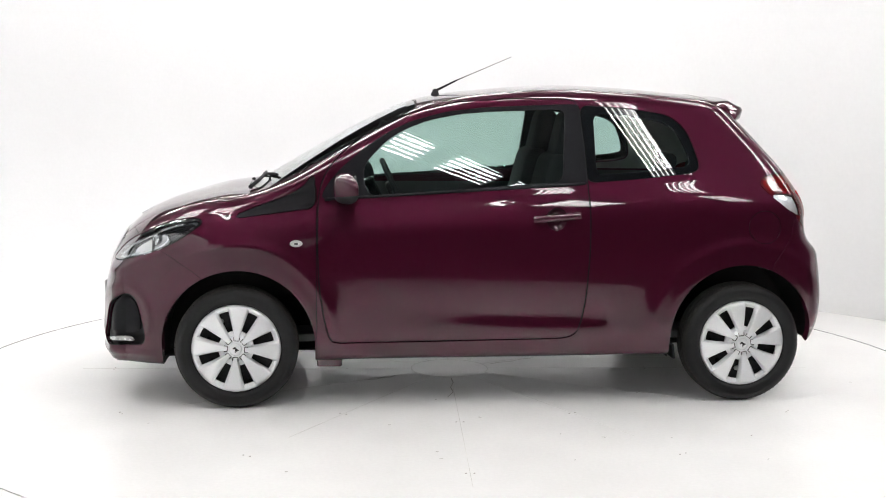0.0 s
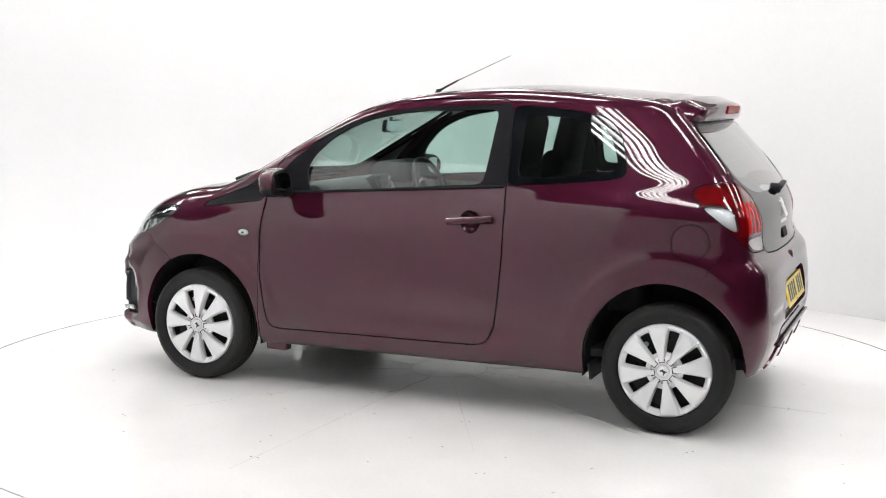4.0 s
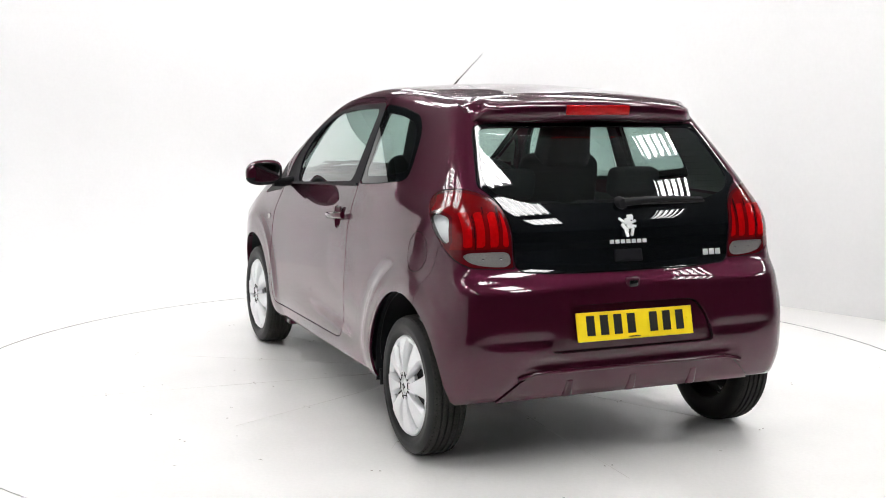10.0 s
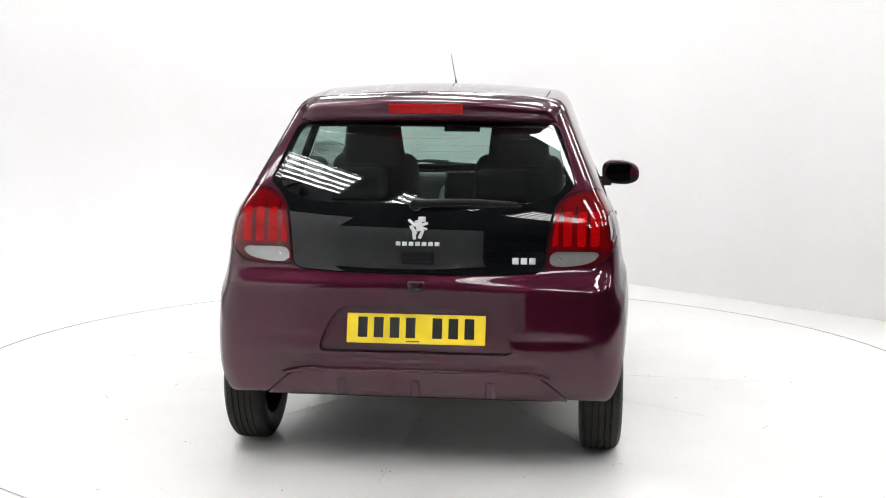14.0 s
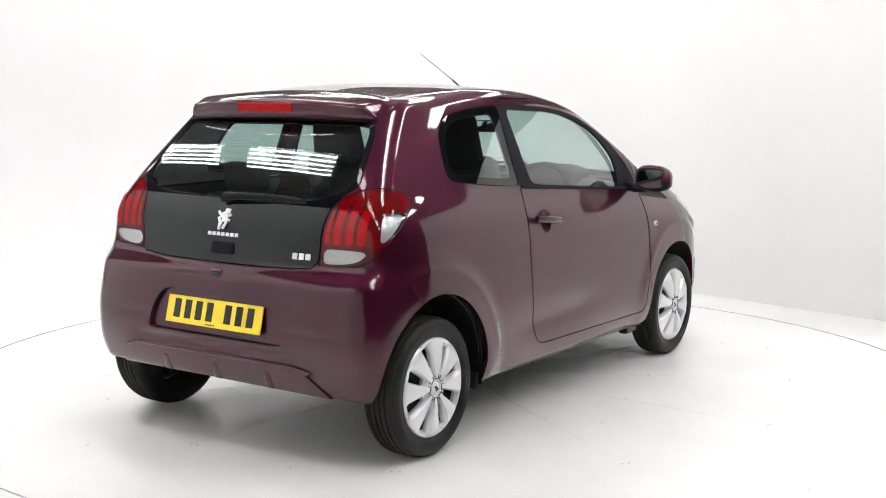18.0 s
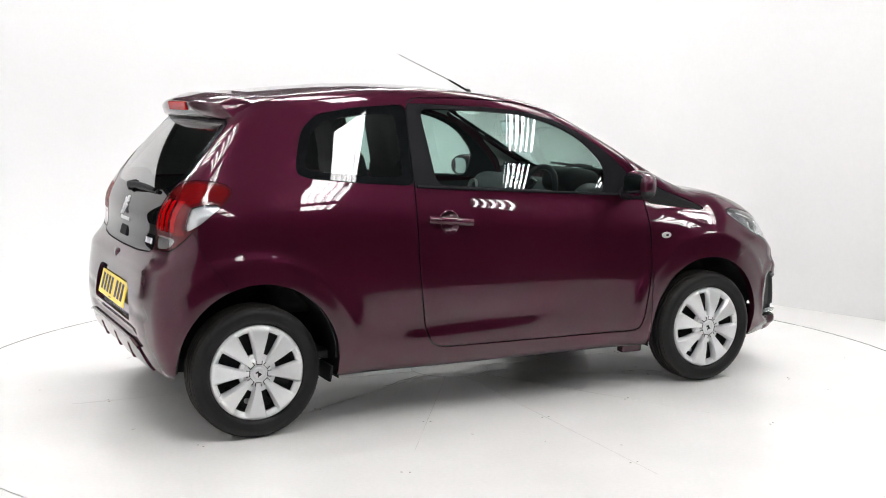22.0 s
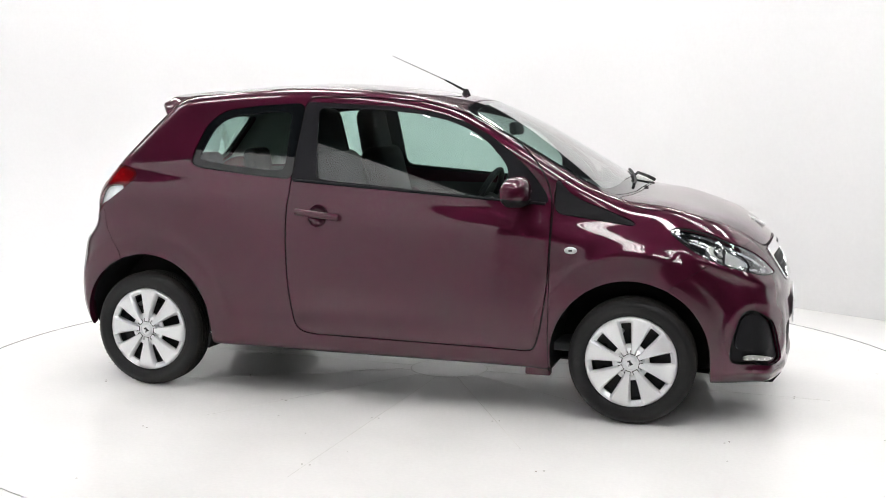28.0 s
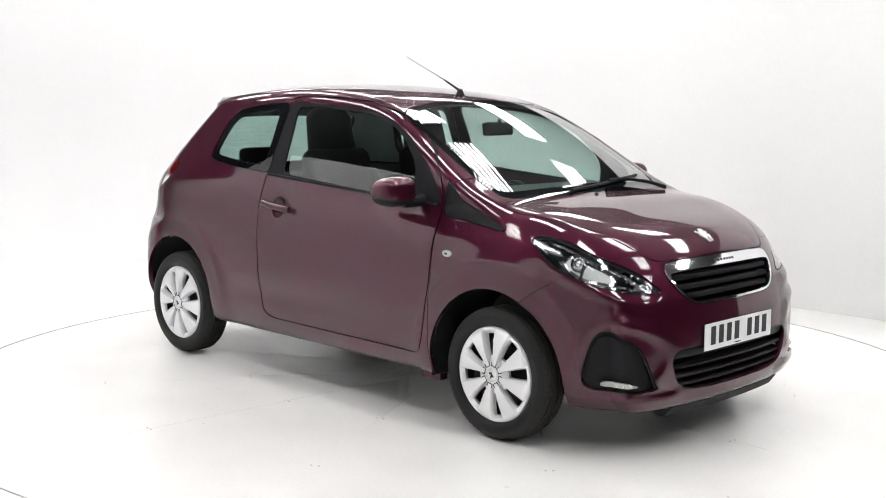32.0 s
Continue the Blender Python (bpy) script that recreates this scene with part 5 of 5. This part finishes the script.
# ---- wheels and arch liners ----
def wheel_cover_mesh():
    """Eight broad spokes with pressed edges over a dish with eight openings."""
    bm = bmesh.new()
    n, per = 8, 24
    cols = n * per
    radii = [0.030, 0.045, 0.062, 0.080, 0.100, 0.120, 0.140, 0.158, 0.172, 0.184, 0.195, 0.203]
    grid = []
    for r in radii:
        row = []
        for c in range(cols):
            u = ((c % per) / per - 0.5) * 2
            half = 0.55 + 0.09 * (r - 0.06) / 0.14
            rim = 1.06 * half
            u = u * 1.5 * rim if abs(u) <= 0.667 else math.copysign(rim + (abs(u) - 2 / 3) * 3 * (1 - rim), u)
            a = 2 * math.pi * (c // per + (u + 1) / 2) / n
            edge = abs(u) / half
            spoke = 1 - min(max((edge - 0.82) / 0.30, 0), 1)
            spoke = spoke * spoke * (3 - 2 * spoke)
            if r > 0.172:
                spoke = max(spoke, (r - 0.172) / 0.02)
            if r < 0.055:
                spoke = max(spoke, (0.055 - r) / 0.012)
            spoke = min(spoke, 1)
            base = 0.010 + 0.012 * math.sin(min(r / 0.203, 1) * math.pi) - 0.016 * max(0, (r - 0.185) / 0.018) ** 2
            h = base - (1 - spoke) * 0.020 - 0.0035 * (u / half) * spoke * min(1, max(0, (0.192 - r) / 0.02)) * min(1, max(0, (r - 0.05) / 0.02))
            row.append(bm.verts.new((r * math.sin(a), h, r * math.cos(a))))
        grid.append(row)
    for i in range(len(radii) - 1):
        for c in range(cols):
            d = (c + 1) % cols
            u = (((c + 0.5) % per) / per - 0.5) * 2
            rm = (radii[i] + radii[i + 1]) / 2
            if abs(u) > 0.667 and 0.082 < rm < 0.176:
                continue
            bm.faces.new((grid[i][c], grid[i][d], grid[i + 1][d], grid[i + 1][c]))
    loose = [v for v in bm.verts if not v.link_faces]
    bmesh.ops.delete(bm, geom=loose, context="VERTS")
    bmesh.ops.recalc_face_normals(bm, faces=bm.faces)
    ret = bmesh.ops.extrude_edge_only(bm, edges=[e for e in bm.edges if e.is_boundary])
    for v in [g for g in ret["geom"] if isinstance(g, bmesh.types.BMVert)]:
        v.co.y -= 0.014
    return bm


def wheel():
    """One road wheel, its axle along y, outer face towards +y."""
    half = 0.080
    prof = [(0.178, -half + 0.012), (0.195, -half + 0.004), (0.225, -half), (0.252, -half + 0.004), (0.268, -half + 0.014), (0.2755, -half + 0.028),
            (0.2775, -half + 0.040)]
    for gy in (-0.036, -0.012, 0.012, 0.036):
        prof += [(0.278, gy - 0.0045), (0.271, gy - 0.003), (0.271, gy + 0.003), (0.278, gy + 0.0045)]
    prof += [(0.2775, half - 0.040), (0.2755, half - 0.028), (0.268, half - 0.014), (0.257, half - 0.005), (0.248, half - 0.0015), (0.240, half), (0.236, half - 0.0015), (0.225, half - 0.001),
             (0.212, half - 0.004), (0.204, half - 0.012), (0.190, half - 0.03), (0.178, -half + 0.012)]
    tyre = part("wheel", lathe(prof, 96), [RUBBER, TREAD], car, "black road tyre with a silver eight-spoke cover")
    for poly in tyre.data.polygons:
        x, y, z = poly.center
        poly.material_index = 1 if math.hypot(x, z) > 0.2695 and abs(y) < half - 0.018 else 0
    smooth(tyre.data, 35)
    # shoulder blocks
    bm = bmesh.new()
    for k in range(72):
        a = 2 * math.pi * k / 72
        for sgn in (1, -1):
            box(bm, (0.0035, 0.022, 0.0060), (0.2712 * math.cos(a), sgn * (half - 0.030), 0.2712 * math.sin(a)), Euler((0, -a + math.pi / 2, 0)).to_matrix())
    part("tread_sipe", bm, DARK, tyre, "shoulder grooves")["kind"] = "stuff"
    c = part("wheel_cover", wheel_cover_mesh(), SILVER, tyre, "silver eight-spoke wheel cover")
    smooth(c.data, 28)
    c.matrix_basis = pose(0, half - 0.016, 0)
    o = part("rim", lathe([(0.0001, 0.0), (0.12, 0.0), (0.165, 0.015), (0.178, 0.045)], 48), STEEL, tyre, "black steel rim behind the cover")
    smooth(o.data, 40)
    for k in range(8):
        a = 2 * math.pi * (k + 0.3) / 8
        b = part("vent_hole", lathe([(0.0001, 0.0), (0.012, 0.0), (0.014, -0.004)], 12), SILVER if k % 3 == 0 else DARK, tyre, "hole in the steel rim")
        b.matrix_basis = pose(0.135 * math.sin(a), 0.008, 0.135 * math.cos(a))
    cap = part("hub_cap", lathe([(0.0001, 0.004), (0.020, 0.004), (0.024, 0.002), (0.026, -0.002), (0.030, -0.003), (0.032, -0.010)], 32), SILVER, tyre, "round hub cap")
    cap.matrix_basis = pose(0, half - 0.001, 0)
    smooth(cap.data, 40)
    bm = bmesh.new()
    for y, z, w, h, lean in ((0.0, 0.0, 0.008, 0.022, 12), (0.007, 0.007, 0.010, 0.007, 0), (-0.006, -0.004, 0.004, 0.016, 35), (0.006, -0.009, 0.004, 0.012, -20)):
        box(bm, (w, 0.002, h), (y, 0, z), Euler((0, radians(lean), 0)).to_matrix(), 0.0008)
    o = part("hub_badge", bm, STEEL, tyre, "small emblem")
    o.matrix_basis = pose(0, half + 0.004, 0)
    # bent keys round the hub
    for k in range(8):
        a = 2 * math.pi * (k + 0.5) / 8
        pts = [(0.040 * math.sin(a + t), 0, 0.040 * math.cos(a + t)) for t in (-0.30, 0.30)]
        bm = tube([(0.055 * math.sin(a - 0.24), 0, 0.055 * math.cos(a - 0.24)), pts[0], pts[1], (0.055 * math.sin(a + 0.24), 0, 0.055 * math.cos(a + 0.24))], 0.0018, 5)
        o = part("cover_slot", bm, DARK, tyre, "dark slot round the hub")
        o.matrix_basis = pose(0, half + 0.0024, 0)
    return tyre


WHEEL_Y = 0.706
W = wheel()
W.matrix_basis = pose(AXLE, WHEEL_Y, WHEEL_Z, 0, 18.5)
for x, s, spin in ((AXLE, -1, 9.0), (-AXLE, 1, 32.5), (-AXLE, -1, 19.5)):
    copy_thing(W, pose(x, s * WHEEL_Y, WHEEL_Z, 0, spin, 0 if s > 0 else 180))
for ax, cz, r in ((1.16, 0.29, 0.350), (-1.16, 0.308, 0.347)):
    for s in (1, -1):
        bm = bmesh.new()
        rows = []
        for k in range(25):
            a = math.radians(-13 + 206 * k / 24) if ax > 0 else math.radians(-15 + 199 * k / 24)
            x, z = r * math.cos(a), r * math.sin(a)
            if math.sin(a) < 0:
                x = math.copysign(r, x)
            ye = min(on_side(ax + x * 1.01, max(cz + z, 0.30)) - 0.012, 0.775) - (0.05 if abs(ax + x) > 1.45 and z < 0.12 else 0)
            rows.append([bm.verts.new((ax + x * q, s * y, cz + z * q)) for y, q in ((ye, 1.0), (0.60, 1.0), (0.47, 0.98), (0.45, 0.90), (0.45, 0.3))])
        for a, b in zip(rows, rows[1:]):
            for i in range(4):
                bm.faces.new((a[i], b[i], b[i + 1], a[i + 1]))
        bmesh.ops.recalc_face_normals(bm, faces=bm.faces)
        box(bm, (0.66, 0.02, 0.27) if ax > 0 else (0.50, 0.02, 0.20), (ax, s * 0.44, 0.335) if ax > 0 else (ax + 0.08, s * 0.44, 0.37))
        o = part("arch_liner", bm, PLASTIC, car, "black wheel arch liner")
        smooth(o.data, 50)
    for s in (1, -1):
        part("axle_stub", tube([(ax, s * 0.5, WHEEL_Z), (ax, s * 0.69, WHEEL_Z)], 0.06, 12), STEEL, car, "brake drum")
for s in (1, -1):
    for x, lean in ((-0.845, 8),):
        bm = bmesh.new()
        box(bm, (0.012, 0.16, 0.07), bevel=0.003)
        o = part("mud_flap", bm, PLASTIC, car, "short black mud flap")
        o.matrix_basis = pose(x, s * 0.69, 0.240, 0, lean, 0)

for s in (1, -1):
    bm = bmesh.new()
    box(bm, (0.115, 0.05, 0.055), (0.752, s * 0.70, 0.205), bevel=0.008)
    part("jacking_block", bm, PAINT, car, "aubergine block at the sill's front end")

# ---- turntable ----
bm = bmesh.new()
n = 192
vs = [bm.verts.new((TABLE_R * math.cos(2 * math.pi * k / n), TABLE_R * math.sin(2 * math.pi * k / n), 0.0)) for k in range(n)]
lo = [bm.verts.new((v.co.x, v.co.y, -0.09)) for v in vs]
bm.faces.new(vs)
bm.faces.new(lo[::-1])
for k in range(n):
    j = (k + 1) % n
    bm.faces.new((vs[j], vs[k], lo[k], lo[j]))
turntable = tagged(part("turntable", bm, TABLEW, None), "round white turntable flush with the floor, faintly seamed and scuffed", "turntable")


def strip(name, pts, width, parent, mat=SEAMG):
    bm = bmesh.new()
    rows = []
    for i, p in enumerate(pts):
        p = Vector(p)
        d = (Vector(pts[min(i + 1, len(pts) - 1)]) - Vector(pts[max(i - 1, 0)])).normalized()
        nn = Vector((-d.y, d.x, 0)) * width / 2
        rows.append([bm.verts.new(p + nn), bm.verts.new(p - nn), bm.verts.new(p - nn - Vector((0, 0, 0.003))), bm.verts.new(p + nn - Vector((0, 0, 0.003)))])
    for a, b in zip(rows, rows[1:]):
        for i in range(4):
            bm.faces.new((a[i], b[i], b[(i + 1) % 4], a[(i + 1) % 4]))
    bmesh.ops.recalc_face_normals(bm, faces=bm.faces)
    return part(name, bm, mat, parent)


for k in range(12):
    a = radians(-2.8 + 30 * k)
    ca, sa = math.cos(a), math.sin(a)
    strip("seam", [(r * ca, r * sa, 0.0006) for r in (0.205, 0.7, 1.2, 1.9 if k % 3 == 0 else 1.45)], 0.0020, turntable)
    for r in (1.03, 1.737):
        for off in (-0.016, 0.016):
            o = part("screw", lathe([(0.0001, 0.0012), (0.004, 0.0010), (0.005, -0.001)], 8, "z"), MARK, turntable)
            o.matrix_basis = pose(r * ca - off * sa, r * sa + off * ca, 0)
strip("hub_seam", [(0.2 * math.cos(2 * math.pi * k / 48), 0.2 * math.sin(2 * math.pi * k / 48), 0.0006) for k in range(49)], 0.004, turntable)
for r0, r1, a0, a1 in ((0.33, 0.49, -152, -152), (0.24, 0.52, 20, 24), (0.22, 0.6, -93, -96), (0.9, 1.3, 150, 152)):
    strip("crack", [(r * math.cos(radians(a)), r * math.sin(radians(a)), 0.0006) for r, a in ((r0 + (r1 - r0) * i / 4, a0 + (a1 - a0) * i / 4 + (2 if i % 2 else 0)) for i in range(5))], 0.004, turntable, MARK)
for k in range(34):
    r, a = 0.5 + 1.95 * random.random() ** 0.6, random.random() * 2 * math.pi
    o = part("scuff", lathe([(0.0001, 0.0006), (0.004, 0.0006), (0.0055, -0.0005)], 7, "z"), MARK, turntable)
    o.matrix_basis = pose(r * math.cos(a), r * math.sin(a), 0, 0, 0, random.random() * 180) @ Matrix.Diagonal((random.uniform(0.5, 2.2), random.uniform(0.3, 0.8), 1, 1))


# ---- turning ----
TURN_START, TURN_RATE = -5.53, 7.184
PIVOT = Vector((0.1324, 0.0232, 0.0))


def car_pose(t):
    m = pose(0, 0, 0, 0, 0, 180 - (TURN_START + TURN_RATE * t))
    return m @ Matrix.Translation(-PIVOT)


def motions():
    times = [0.0, 0.1, 0.2, 0.4, 0.7] + [1.0 + 0.5 * k for k in range(61)] + [31.3, 31.6, 31.8, 31.9, 32.0]
    times = sorted(set(times))
    walk(car, [(t, car_pose(t)) for t in times])
    walk(turntable, [(t, pose(0, 0, 0, 0, 0, -(TURN_START + TURN_RATE * t))) for t in times])


motions()
